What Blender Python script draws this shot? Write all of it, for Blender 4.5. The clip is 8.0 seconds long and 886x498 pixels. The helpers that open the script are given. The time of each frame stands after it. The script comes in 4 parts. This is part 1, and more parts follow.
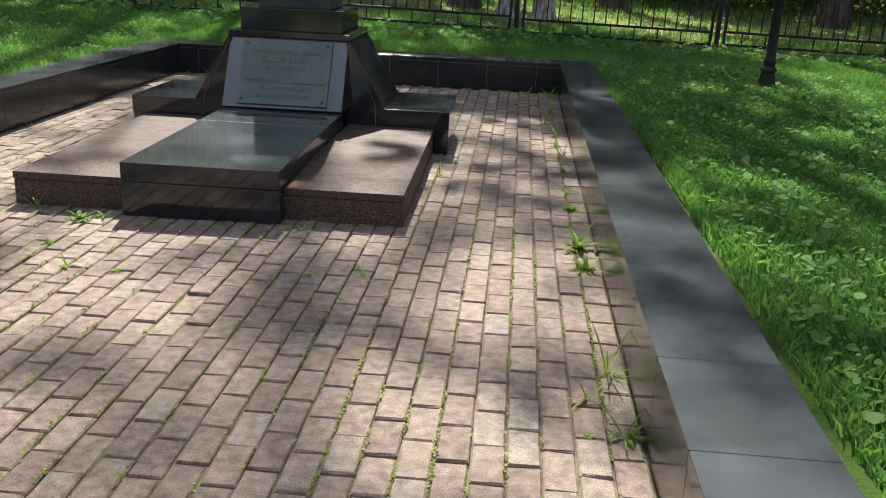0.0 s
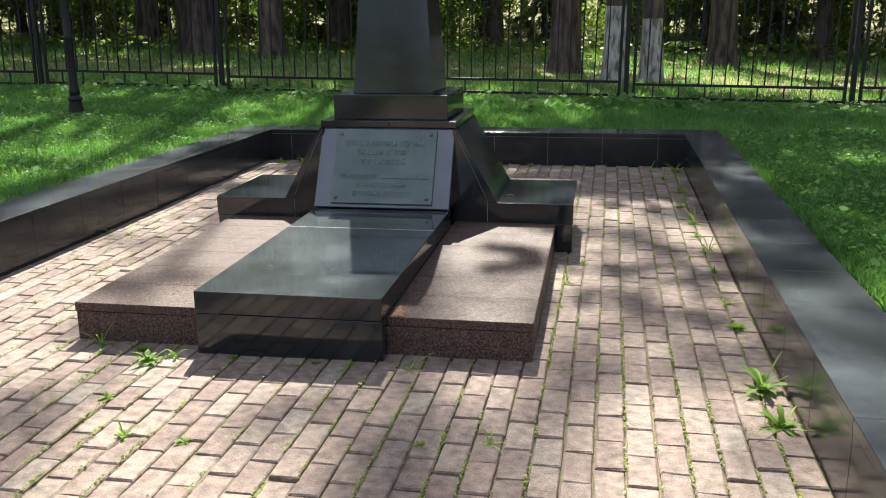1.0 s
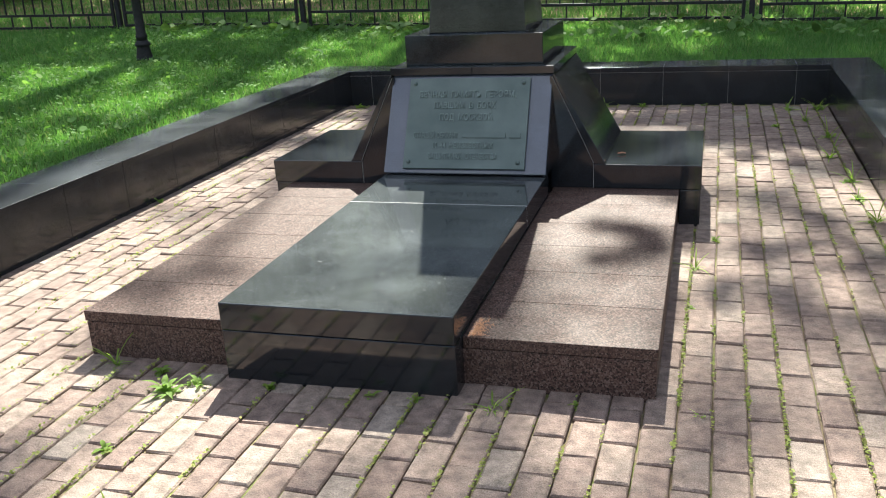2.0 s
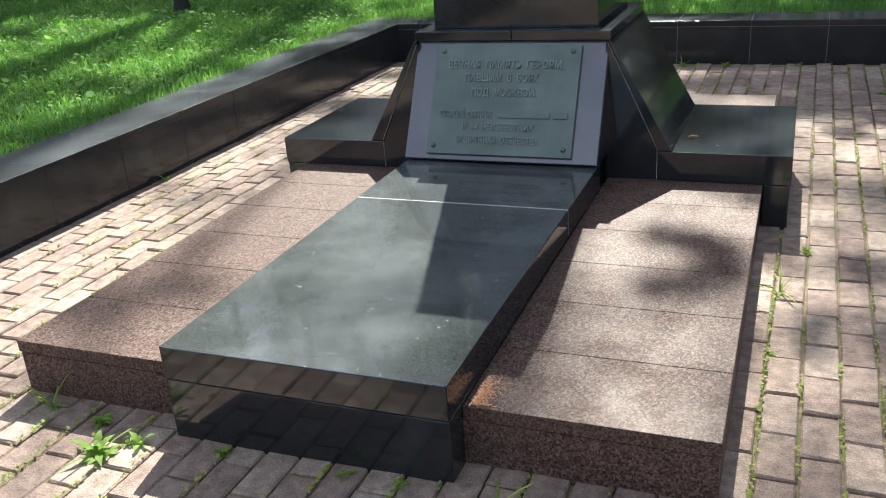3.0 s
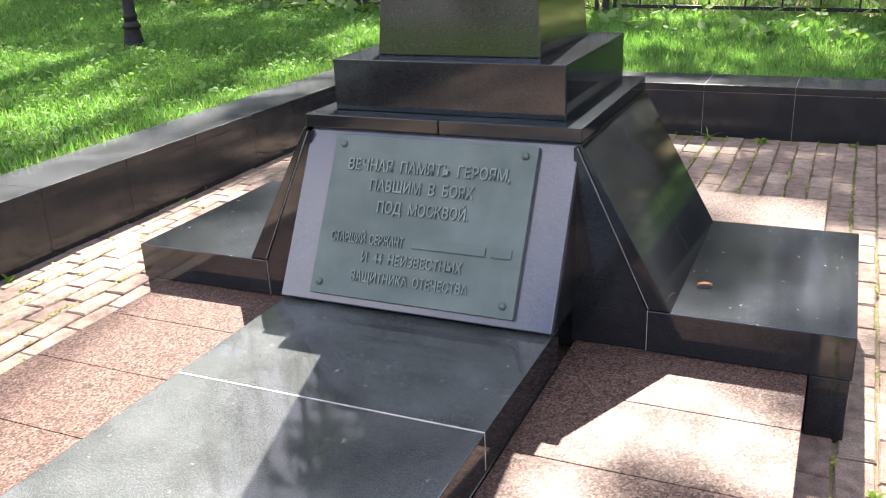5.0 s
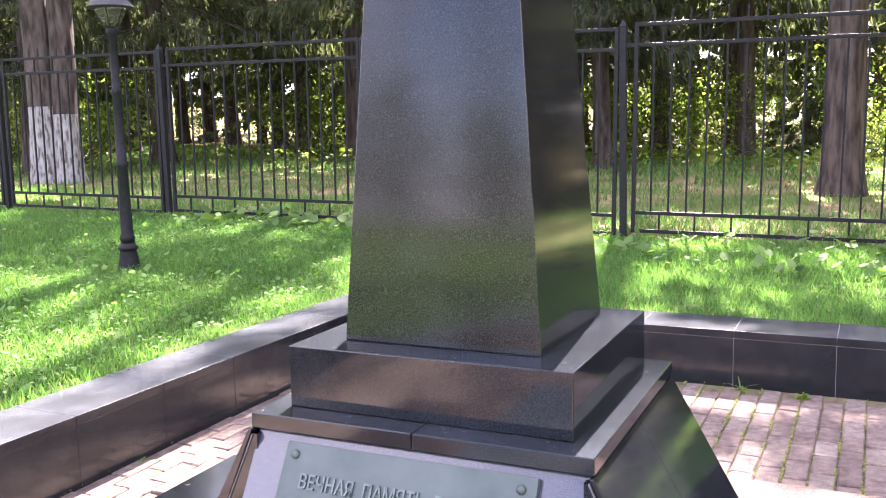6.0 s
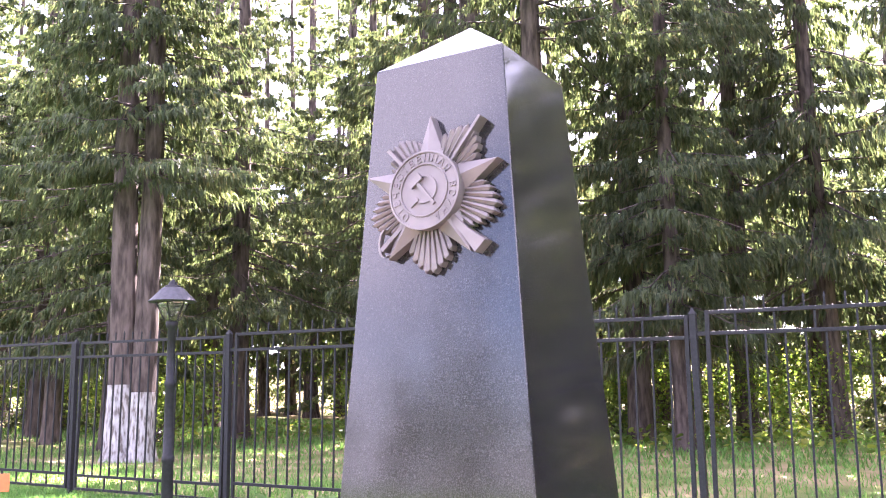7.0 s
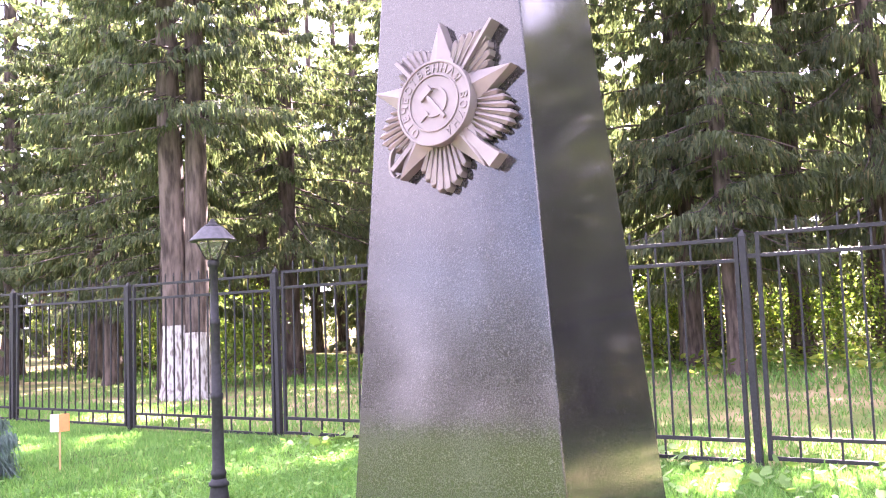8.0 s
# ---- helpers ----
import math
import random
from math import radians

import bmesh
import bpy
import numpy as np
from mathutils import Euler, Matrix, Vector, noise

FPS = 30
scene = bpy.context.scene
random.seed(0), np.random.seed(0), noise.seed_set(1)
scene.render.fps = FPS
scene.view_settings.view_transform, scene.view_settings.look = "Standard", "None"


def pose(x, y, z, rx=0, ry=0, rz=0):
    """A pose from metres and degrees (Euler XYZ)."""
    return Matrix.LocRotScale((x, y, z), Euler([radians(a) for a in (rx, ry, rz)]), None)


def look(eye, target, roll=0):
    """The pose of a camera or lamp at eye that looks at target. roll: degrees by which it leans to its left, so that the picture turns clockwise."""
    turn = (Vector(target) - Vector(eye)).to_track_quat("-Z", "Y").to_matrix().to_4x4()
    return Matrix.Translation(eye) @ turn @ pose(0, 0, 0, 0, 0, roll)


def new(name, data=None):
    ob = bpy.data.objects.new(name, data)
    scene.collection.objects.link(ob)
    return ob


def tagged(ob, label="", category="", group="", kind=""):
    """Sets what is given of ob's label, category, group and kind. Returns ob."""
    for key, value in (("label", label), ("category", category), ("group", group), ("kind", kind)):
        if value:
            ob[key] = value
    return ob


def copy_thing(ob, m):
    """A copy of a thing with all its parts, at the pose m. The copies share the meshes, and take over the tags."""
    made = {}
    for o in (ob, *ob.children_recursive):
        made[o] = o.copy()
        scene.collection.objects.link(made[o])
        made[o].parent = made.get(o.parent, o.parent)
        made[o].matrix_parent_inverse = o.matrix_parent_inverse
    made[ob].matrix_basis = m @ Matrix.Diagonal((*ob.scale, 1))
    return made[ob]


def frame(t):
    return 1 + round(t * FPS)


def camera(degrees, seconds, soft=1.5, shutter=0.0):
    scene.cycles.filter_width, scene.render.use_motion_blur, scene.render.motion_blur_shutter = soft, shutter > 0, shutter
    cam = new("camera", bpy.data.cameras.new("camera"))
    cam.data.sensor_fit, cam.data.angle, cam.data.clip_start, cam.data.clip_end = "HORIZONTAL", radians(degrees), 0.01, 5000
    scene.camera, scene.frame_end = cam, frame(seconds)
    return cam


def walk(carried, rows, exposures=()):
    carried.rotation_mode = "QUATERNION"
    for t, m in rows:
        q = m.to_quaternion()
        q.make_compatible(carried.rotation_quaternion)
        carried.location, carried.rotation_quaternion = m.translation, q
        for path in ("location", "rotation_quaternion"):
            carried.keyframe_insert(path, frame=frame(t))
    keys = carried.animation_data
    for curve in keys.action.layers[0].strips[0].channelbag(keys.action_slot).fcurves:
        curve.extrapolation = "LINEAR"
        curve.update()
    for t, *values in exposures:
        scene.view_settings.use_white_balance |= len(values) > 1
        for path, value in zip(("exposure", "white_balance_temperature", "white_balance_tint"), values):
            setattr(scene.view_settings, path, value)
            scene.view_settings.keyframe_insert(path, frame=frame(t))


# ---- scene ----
cam = camera(52.6, 8.0, soft=1.1)
PATH = [
    (0, (1.623, -4.637, 1.467), (1.509, -2.742, 0.837), 2.7),
    (0.5, (1.445, -4.175, 1.501), (1.19, -2.26, 0.983), 1.0),
    (1, (1.364, -3.673, 1.513), (1.031, -1.766, 1.008), -0.6),
    (1.5, (1.336, -3.134, 1.528), (0.852, -1.278, 0.96), -2.0),
    (2, (1.225, -2.647, 1.492), (0.675, -0.837, 0.843), -3.3),
    (2.2, (1.187, -2.456, 1.489), (0.614, -0.66, 0.819), -3.9),
    (3.3, (1.211, -1.559, 1.465), (0.473, 0.132, 0.693), -3.6),
    (3.5, (1.182, -1.381, 1.437), (0.446, 0.313, 0.668), -2.9),
    (4, (1.122, -0.988, 1.471), (0.406, 0.73, 0.738), -2.0),
    (5.3, (1.102, -0.14, 1.419), (0.302, 1.566, 0.748), -2.7),
    (5.5, (1.055, 0.004, 1.461), (0.241, 1.722, 0.839), -2.7),
    (6, (0.964, 0.264, 1.568), (0.117, 2.054, 1.294), -1.5),
    (6.2, (0.944, 0.34, 1.622), (0.077, 2.139, 1.511), -1.2),
    (6.5, (0.942, 0.446, 1.68), (0.037, 2.227, 1.79), -1.4),
    (6.8, (0.96, 0.567, 1.731), (0.008, 2.306, 1.989), -1.2),
    (7, (0.991, 0.65, 1.755), (0.002, 2.357, 2.081), -1.2),
    (7.2, (1.006, 0.71, 1.79), (-0.006, 2.399, 2.142), -1.6),
    (7.5, (1.023, 0.764, 1.776), (-0.027, 2.426, 2.145), -2.1),
    (7.7, (1.031, 0.758, 1.776), (-0.036, 2.419, 2.098), -2.4),
    (8, (0.986, 0.792, 1.738), (-0.109, 2.456, 1.922), -2.8),
]
EXPOSURES = [(0, 1.32, 6050, 8), (1, 1.75, 6000, 7), (2, 1.95, 6000, 6), (3.5, 1.95, 5950, 7), (4.2, 2.05, 6050, 10), (5.3, 3.1, 6450, 20), (6, 3.6, 6150, 33), (6.5, 4.2, 5800, 43), (7, 4.33, 6000, 42), (8, 4.7, 6200, 44)]
walk(cam, [(t, look(eye, target, roll)) for t, eye, target, roll in PATH], EXPOSURES)

# ---- daylight ----
# towards the sun: low in the forest behind the monument
SUN = Vector((-0.168, 0.893, 1.0)).normalized()
world = bpy.data.worlds.new("sky")
scene.world = world
world.use_nodes = True
wn, wl = world.node_tree.nodes, world.node_tree.links
sky = wn.new("ShaderNodeTexSky")
sky.sky_type = "NISHITA"
sky.sun_disc = False
sky.sun_elevation = math.asin(SUN.z)
sky.sun_rotation = math.atan2(SUN.x, SUN.y)
sky.dust_density = 1.5
wn["Background"].inputs["Strength"].default_value = 0.05
# bright broken cloud over the whole sky
cloud = wn.new("ShaderNodeTexNoise")
cloud.inputs["Scale"].default_value, cloud.inputs["Detail"].default_value = 2.2, 6
wl.new(wn.new("ShaderNodeTexCoord").outputs["Generated"], cloud.inputs["Vector"])
cover = wn.new("ShaderNodeValToRGB")
cover.color_ramp.elements[0].position, cover.color_ramp.elements[1].position = 0.4, 0.6
wl.new(cloud.outputs["Fac"], cover.inputs["Fac"])
veil = wn.new("ShaderNodeMix")
veil.data_type = "RGBA"
veil.inputs[7].default_value = (7.2, 7.2, 7.6, 1)
wl.new(cover.outputs["Color"], veil.inputs[0])
wl.new(sky.outputs["Color"], veil.inputs[6])
wl.new(veil.outputs[2], wn["Background"].inputs["Color"])
sun = new("sun", bpy.data.lights.new("sun", "SUN"))
sun.data.energy, sun.data.angle, sun.data.color = 5.0, radians(0.45), (1.0, 0.92, 0.77)
sun.matrix_world = look(SUN * 60, (0, 0, 0))


# ---- materials ----
def ramp(nt, fac, stops):
    r = nt.nodes.new("ShaderNodeValToRGB")
    while len(r.color_ramp.elements) < len(stops):
        r.color_ramp.elements.new(0.5)
    for e, (p, c) in zip(r.color_ramp.elements, stops):
        e.position, e.color = p, (*c, 1) if len(c) == 3 else c
    nt.links.new(fac, r.inputs["Fac"])
    return r.outputs["Color"]


def g3(v):
    return (v, v, v)


def tex(nt, kind, scale, detail=4, squash=None, coord=None):
    """A noise or cell texture in world metres."""
    if coord is None:
        coord = nt.nodes.new("ShaderNodeNewGeometry").outputs["Position"]
    if squash:
        m = nt.nodes.new("ShaderNodeMapping")
        m.inputs["Scale"].default_value = squash
        nt.links.new(coord, m.inputs["Vector"])
        coord = m.outputs["Vector"]
    if kind == "noise":
        n = nt.nodes.new("ShaderNodeTexNoise")
        n.inputs["Detail"].default_value = detail
        out = n.outputs["Fac"]
    else:
        n = nt.nodes.new("ShaderNodeTexVoronoi")
        out = n.outputs["Color"] if kind == "cell" else n.outputs["Distance"]
    n.inputs["Scale"].default_value = scale
    nt.links.new(coord, n.inputs["Vector"])
    return out


def mix(nt, fac, a, b, mode="MIX"):
    m = nt.nodes.new("ShaderNodeMix")
    m.data_type, m.blend_type = "RGBA", mode
    for v, s in ((fac, m.inputs[0]), (a, m.inputs[6]), (b, m.inputs[7])):
        if hasattr(v, "is_linked"):
            nt.links.new(v, s)
        else:
            s.default_value = (*v, 1) if isinstance(v, tuple) else v
    return m.outputs[2]


def material(name, rough=0.5, metal=0.0, spec=0.5):
    m = bpy.data.materials.new(name)
    m.use_nodes = True
    b = m.node_tree.nodes["Principled BSDF"]
    b.inputs["Roughness"].default_value = rough
    b.inputs["Metallic"].default_value = metal
    b.inputs["Specular IOR Level"].default_value = spec
    return m, m.node_tree, b


def bump(nt, b, height, strength, dist=0.01):
    n = nt.nodes.new("ShaderNodeBump")
    n.inputs["Strength"].default_value, n.inputs["Distance"].default_value = strength, dist
    nt.links.new(height, n.inputs["Height"])
    nt.links.new(n.outputs["Normal"], b.inputs["Normal"])


def black_granite(name, dark, light, rough, fleck=1.7, size=480, gloss=0.75, spots=0.0):
    m, nt, b = material(name, rough, spec=gloss)
    grain = ramp(nt, tex(nt, "noise", size, 2), [(0.4, dark), (0.62, light), (0.78, tuple(fleck * c for c in light))])
    dust = ramp(nt, tex(nt, "noise", 5, 6), [(0.48, g3(0)), (0.8, g3(0.25))])
    col = mix(nt, dust, grain, tuple(max(c, 1.5 * q) for c, q in zip((0.055, 0.06, 0.064), light)))
    if spots:
        # dried drips and specks of pale lime
        speck = ramp(nt, tex(nt, "noise", 42, 3), [(0.69, g3(0)), (0.76, g3(spots))])
        col = mix(nt, speck, col, (0.3, 0.3, 0.28))
        swirl = ramp(nt, tex(nt, "noise", 2.2, 8), [(0.42, g3(0.72)), (0.62, g3(1.25))])
        col = mix(nt, 1.0, col, swirl, "MULTIPLY")
    nt.links.new(col, b.inputs["Base Color"])
    nt.links.new(ramp(nt, tex(nt, "noise", 7, 6), [(0.3, g3(rough * 0.8)), (0.75, g3(rough * 1.6))]), b.inputs["Roughness"])
    return m


def pink_granite():
    m, nt, b = material("pink_granite", 0.6, spec=0.16)
    cell = tex(nt, "cell", 180)
    base = ramp(nt, cell, [(0.15, (0.018, 0.014, 0.013)), (0.4, (0.068, 0.038, 0.032)), (0.65, (0.11, 0.07, 0.058)), (0.9, (0.165, 0.12, 0.104))])
    dirt = ramp(nt, tex(nt, "noise", 3, 7), [(0.4, g3(0)), (0.75, g3(0.35))])
    nt.links.new(mix(nt, dirt, base, (0.07, 0.053, 0.045)), b.inputs["Base Color"])
    nt.links.new(ramp(nt, tex(nt, "noise", 9, 5), [(0.3, g3(0.45)), (0.7, g3(0.68))]), b.inputs["Roughness"])
    return m


def paver(single):
    m, nt, b = material("clay_paver" if single else "clay_paver_field", 0.85, spec=0.3)
    if single:
        rnd = nt.nodes.new("ShaderNodeObjectInfo").outputs["Random"]
    else:
        rnd = nt.nodes.new("ShaderNodeNewGeometry").outputs["Random Per Island"]
    tone = ramp(nt, rnd, [(0.0, (0.195, 0.14, 0.12)), (0.3, (0.232, 0.17, 0.143)), (0.65, (0.262, 0.198, 0.165)), (0.9, (0.285, 0.222, 0.184)), (1.0, (0.3, 0.25, 0.212))])
    blot = ramp(nt, tex(nt, "noise", 22, 6), [(0.32, g3(0.6)), (0.7, g3(1.22))])
    col = mix(nt, 1.0, tone, blot, "MULTIPLY")
    grey = ramp(nt, tex(nt, "noise", 9, 5), [(0.5, g3(0)), (0.75, g3(0.3))])
    col = mix(nt, grey, col, (0.36, 0.3, 0.26))
    grit = ramp(nt, tex(nt, "noise", 260, 3), [(0.3, g3(0.6)), (0.7, g3(1.25))])
    nt.links.new(mix(nt, 1.0, col, grit, "MULTIPLY"), b.inputs["Base Color"])
    bump(nt, b, tex(nt, "noise", 110, 7), 0.8, 0.006)
    return m


def leafy(name, stops, rough=0.5, trans=0.35, scale=1.2):
    """Leaves and blades: colour by patch and by blade, with light through them."""
    m, nt, b = material(name, rough, spec=0.35)
    rnd = nt.nodes.new("ShaderNodeNewGeometry").outputs["Random Per Island"]
    col = ramp(nt, rnd, stops)
    patch = ramp(nt, tex(nt, "noise", scale, 4), [(0.3, (0.7, 0.75, 0.65)), (0.7, (1.15, 1.1, 1.0))])
    col = mix(nt, 1.0, col, patch, "MULTIPLY")
    nt.links.new(col, b.inputs["Base Color"])
    t = nt.nodes.new("ShaderNodeBsdfTranslucent")
    warm = mix(nt, 1.0, col, (1.25, 1.35, 0.75), "MULTIPLY")
    nt.links.new(warm, t.inputs["Color"])
    s = nt.nodes.new("ShaderNodeMixShader")
    s.inputs[0].default_value = trans
    nt.links.new(b.outputs[0], s.inputs[1])
    nt.links.new(t.outputs[0], s.inputs[2])
    nt.links.new(s.outputs[0], nt.nodes["Material Output"].inputs["Surface"])
    return m


def bark(name, lo, hi, white=False):
    m, nt, b = material(name, 0.9, spec=0.2)
    n = tex(nt, "noise", 9, 6, (1, 1, 0.22))
    nt.links.new(ramp(nt, n, [(0.35, lo), (0.65, hi)]), b.inputs["Base Color"])
    if white:
        col = ramp(nt, tex(nt, "noise", 16, 7, (1, 1, 0.28)), [(0.38, (0.13, 0.115, 0.1)), (0.5, (0.32, 0.31, 0.3)), (0.75, (0.47, 0.47, 0.46))])
        nt.links.new(col, b.inputs["Base Color"])
    bump(nt, b, n, 1.0, 0.04)
    return m


def plain(name, col, rough, metal=0.0, vary=0.25, scale=30):
    m, nt, b = material(name, rough, metal)
    lo, hi = tuple(c * (1 - vary) for c in col), tuple(min(1, c * (1 + vary)) for c in col)
    nt.links.new(ramp(nt, tex(nt, "noise", scale, 6), [(0.3, lo), (0.7, hi)]), b.inputs["Base Color"])
    return m


def soil(name, stops, scale=2.5):
    m, nt, b = material(name, 0.95, spec=0.1)
    nt.links.new(ramp(nt, tex(nt, "noise", scale, 8), stops), b.inputs["Base Color"])
    bump(nt, b, tex(nt, "noise", 60, 6), 0.6, 0.02)
    return m


def bronze():
    m, nt, b = material("green_bronze", 0.5, 0.35)
    n = tex(nt, "noise", 7, 7)
    nt.links.new(ramp(nt, n, [(0.3, (0.078, 0.105, 0.098)), (0.55, (0.108, 0.138, 0.13)), (0.8, (0.14, 0.172, 0.163))]), b.inputs["Base Color"])
    bump(nt, b, tex(nt, "noise", 90, 4), 0.25, 0.003)
    return m


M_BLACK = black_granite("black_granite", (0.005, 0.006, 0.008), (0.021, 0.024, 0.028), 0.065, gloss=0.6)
# paler copies for top faces: dust, plus sheen and light worked into the colour
M_SLAB = black_granite("dusty_lit_black_granite", (0.035, 0.041, 0.043), (0.088, 0.096, 0.098), 0.05, 2.4, 400, 0.6, 0.5)
M_DUSTY_LIT = black_granite("dusty_lit_ledge_granite", (0.012, 0.015, 0.019), (0.034, 0.039, 0.045), 0.09, 2.8, 400, 0.36, 0.6)
# the blue of the mirrored sky is partly put into this base colour
M_PANEL = black_granite("sky_tinted_polished_granite", (0.046, 0.052, 0.074), (0.094, 0.104, 0.138), 0.05, gloss=1.0)
M_SHAFT = black_granite("grey_flecked_granite", (0.008, 0.008, 0.009), (0.03, 0.029, 0.029), 0.085, 2.6, 330, 0.65)
# dusty coping tops, also lightened as if sunlit against the black facing
M_COPING = black_granite("dusty_lit_coping_granite", (0.036, 0.041, 0.046), (0.085, 0.092, 0.1), 0.13, 1.8, 400, 0.45, 0.3)
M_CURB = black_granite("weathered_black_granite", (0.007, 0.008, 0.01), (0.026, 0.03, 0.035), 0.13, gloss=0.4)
M_PINK = pink_granite()
M_PAVER, M_PAVERS = paver(True), paver(False)
M_GRASS = leafy("grass_blades", [(0.0, (0.08, 0.185, 0.05)), (0.5, (0.12, 0.26, 0.075)), (0.9, (0.18, 0.33, 0.11)), (1.0, (0.26, 0.31, 0.15))], 0.65, 0.45)
M_WEED = leafy("weed_leaves", [(0.0, (0.16, 0.27, 0.05)), (1.0, (0.29, 0.39, 0.1))], 0.7, 0.5)
M_SPROUT = leafy("joint_moss", [(0.0, (0.17, 0.21, 0.05)), (0.6, (0.26, 0.31, 0.08)), (1.0, (0.33, 0.31, 0.12))], 0.7, 0.3)
M_CLOVER = leafy("clover_leaves", [(0.0, (0.08, 0.18, 0.045)), (1.0, (0.14, 0.27, 0.07))], 0.7, 0.4)
M_LEAF = leafy("lawn_leaves", [(0.0, (0.09, 0.2, 0.05)), (0.6, (0.14, 0.28, 0.075)), (1.0, (0.22, 0.35, 0.11))], 0.8, 0.45)
M_BURDOCK = leafy("burdock_leaves", [(0.0, (0.09, 0.17, 0.05)), (1.0, (0.15, 0.25, 0.085))], 0.8, 0.35)
M_NEEDLE = leafy("spruce_needles", [(0.0, (0.065, 0.088, 0.06)), (0.5, (0.105, 0.132, 0.09)), (0.85, (0.15, 0.175, 0.118)), (1.0, (0.18, 0.155, 0.105))], 0.7, 0.6)
M_BUSH = leafy("bush_leaves", [(0.0, (0.07, 0.13, 0.025)), (0.7, (0.16, 0.24, 0.05)), (1.0, (0.28, 0.3, 0.07))], 0.5, 0.55)
M_BLUE = leafy("blue_spruce_needles", [(0.0, (0.06, 0.1, 0.1)), (1.0, (0.14, 0.2, 0.2))], 0.6, 0.15)
M_BARK = bark("spruce_bark", (0.035, 0.027, 0.023), (0.13, 0.102, 0.088))
M_WHITE = bark("whitewashed_bark", (0.5, 0.5, 0.5), (0.8, 0.8, 0.8), True)
M_SOIL = soil("lawn_soil", [(0.3, (0.04, 0.075, 0.016)), (0.6, (0.065, 0.115, 0.022)), (0.8, (0.09, 0.1, 0.045))])
M_FOREST = soil("forest_floor", [(0.3, (0.08, 0.12, 0.035)), (0.46, (0.16, 0.17, 0.06)), (0.58, (0.27, 0.21, 0.115)), (0.75, (0.36, 0.28, 0.17))], 0.6)
M_JOINT = soil("mossy_joint", [(0.35, (0.13, 0.1, 0.065)), (0.5, (0.2, 0.16, 0.105)), (0.62, (0.15, 0.17, 0.055))], 9)
M_IRON = plain("black_painted_iron", (0.02, 0.02, 0.022), 0.55, 0.0)
M_IRON.node_tree.nodes["Principled BSDF"].inputs["Specular IOR Level"].default_value = 0.2
M_GLASS, _nt, _b = material("lamp_glass", 0.05)
_b.inputs["Transmission Weight"].default_value = 0.9
_b.inputs["Base Color"].default_value = (0.75, 0.72, 0.6, 1)
M_BRONZE = bronze()
M_LETTER = plain("worn_bronze_letters", (0.15, 0.188, 0.177), 0.5, 0.35)
M_EMBLEM = plain("tinted_cast_metal", (0.18, 0.155, 0.15), 0.5, 0.3, 0.2, 14)
M_POINTING = plain("grey_pointing", (0.24, 0.235, 0.225), 0.9)
M_GROUT = plain("pale_grout", (0.42, 0.41, 0.4), 0.9)


# ---- mesh helpers ----
def part(name, bm, mat, parent=None, label="", smooth=False, top=None):
    me = bpy.data.meshes.new(name)
    bmesh.ops.recalc_face_normals(bm, faces=bm.faces)
    bm.to_mesh(me)
    bm.free()
    me.materials.append(mat)
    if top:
        # level face: a film of dust, and top light put into its colour
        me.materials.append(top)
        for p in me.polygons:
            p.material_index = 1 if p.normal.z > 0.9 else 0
    if smooth:
        me.polygons.foreach_set("use_smooth", [True] * len(me.polygons))
    ob = new(name, me)
    ob.parent = parent
    return tagged(ob, label)


def raw(name, verts, faces, mat, parent=None, label=""):
    """Many small pieces at once, from arrays."""
    me = bpy.data.meshes.new(name)
    n, k = faces.shape
    me.vertices.add(len(verts))
    me.vertices.foreach_set("co", np.asarray(verts, np.float32).ravel())
    me.loops.add(n * k)
    me.loops.foreach_set("vertex_index", np.asarray(faces, np.int32).ravel())
    me.polygons.add(n)
    me.polygons.foreach_set("loop_start", np.arange(0, n * k, k, dtype=np.int32))
    me.update(calc_edges=True)
    me.materials.append(mat)
    ob = new(name, me)
    ob.parent = parent
    return tagged(ob, label)


def thing(name, label, category, group="", kind="", at=(0, 0, 0)):
    ob = new(name)
    ob.location = at
    return tagged(ob, label, category, group, kind)


def block(bm, x0, x1, y0, y1, z0, z1, bev=0.0):
    c = bmesh.ops.create_cube(bm, size=1)["verts"]
    for v in c:
        v.co = Vector((x0 + (v.co.x + 0.5) * (x1 - x0), y0 + (v.co.y + 0.5) * (y1 - y0), z0 + (v.co.z + 0.5) * (z1 - z0)))
    if bev:
        es = list({e for v in c for e in v.link_edges})
        bmesh.ops.bevel(bm, geom=es, offset=bev, segments=2, affect="EDGES", profile=0.5)
    return bm


def solid(bm, bottom, top, bev=0.0):
    """A body between two rings of points."""
    a = [bm.verts.new(p) for p in bottom]
    b = [bm.verts.new(p) for p in top]
    n = len(a)
    fs = [bm.faces.new(a[::-1]), bm.faces.new(b)]
    fs += [bm.faces.new((a[i], a[(i + 1) % n], b[(i + 1) % n], b[i])) for i in range(n)]
    if bev:
        es = list({e for f in fs for e in f.edges})
        bmesh.ops.bevel(bm, geom=es, offset=bev, segments=2, affect="EDGES", profile=0.5)
    return bm


def lathe(bm, rows, seg=20, cx=0, cy=0):
    """A turned body from (radius, height) rows."""
    rings = []
    for r, z in rows:
        rings.append([bm.verts.new((cx + r * math.cos(2 * math.pi * i / seg), cy + r * math.sin(2 * math.pi * i / seg), z)) for i in range(seg)])
    for a, b in zip(rings, rings[1:]):
        for i in range(seg):
            bm.faces.new((a[i], a[(i + 1) % seg], b[(i + 1) % seg], b[i]))
    bm.faces.new(rings[0][::-1])
    bm.faces.new(rings[-1])
    return bm


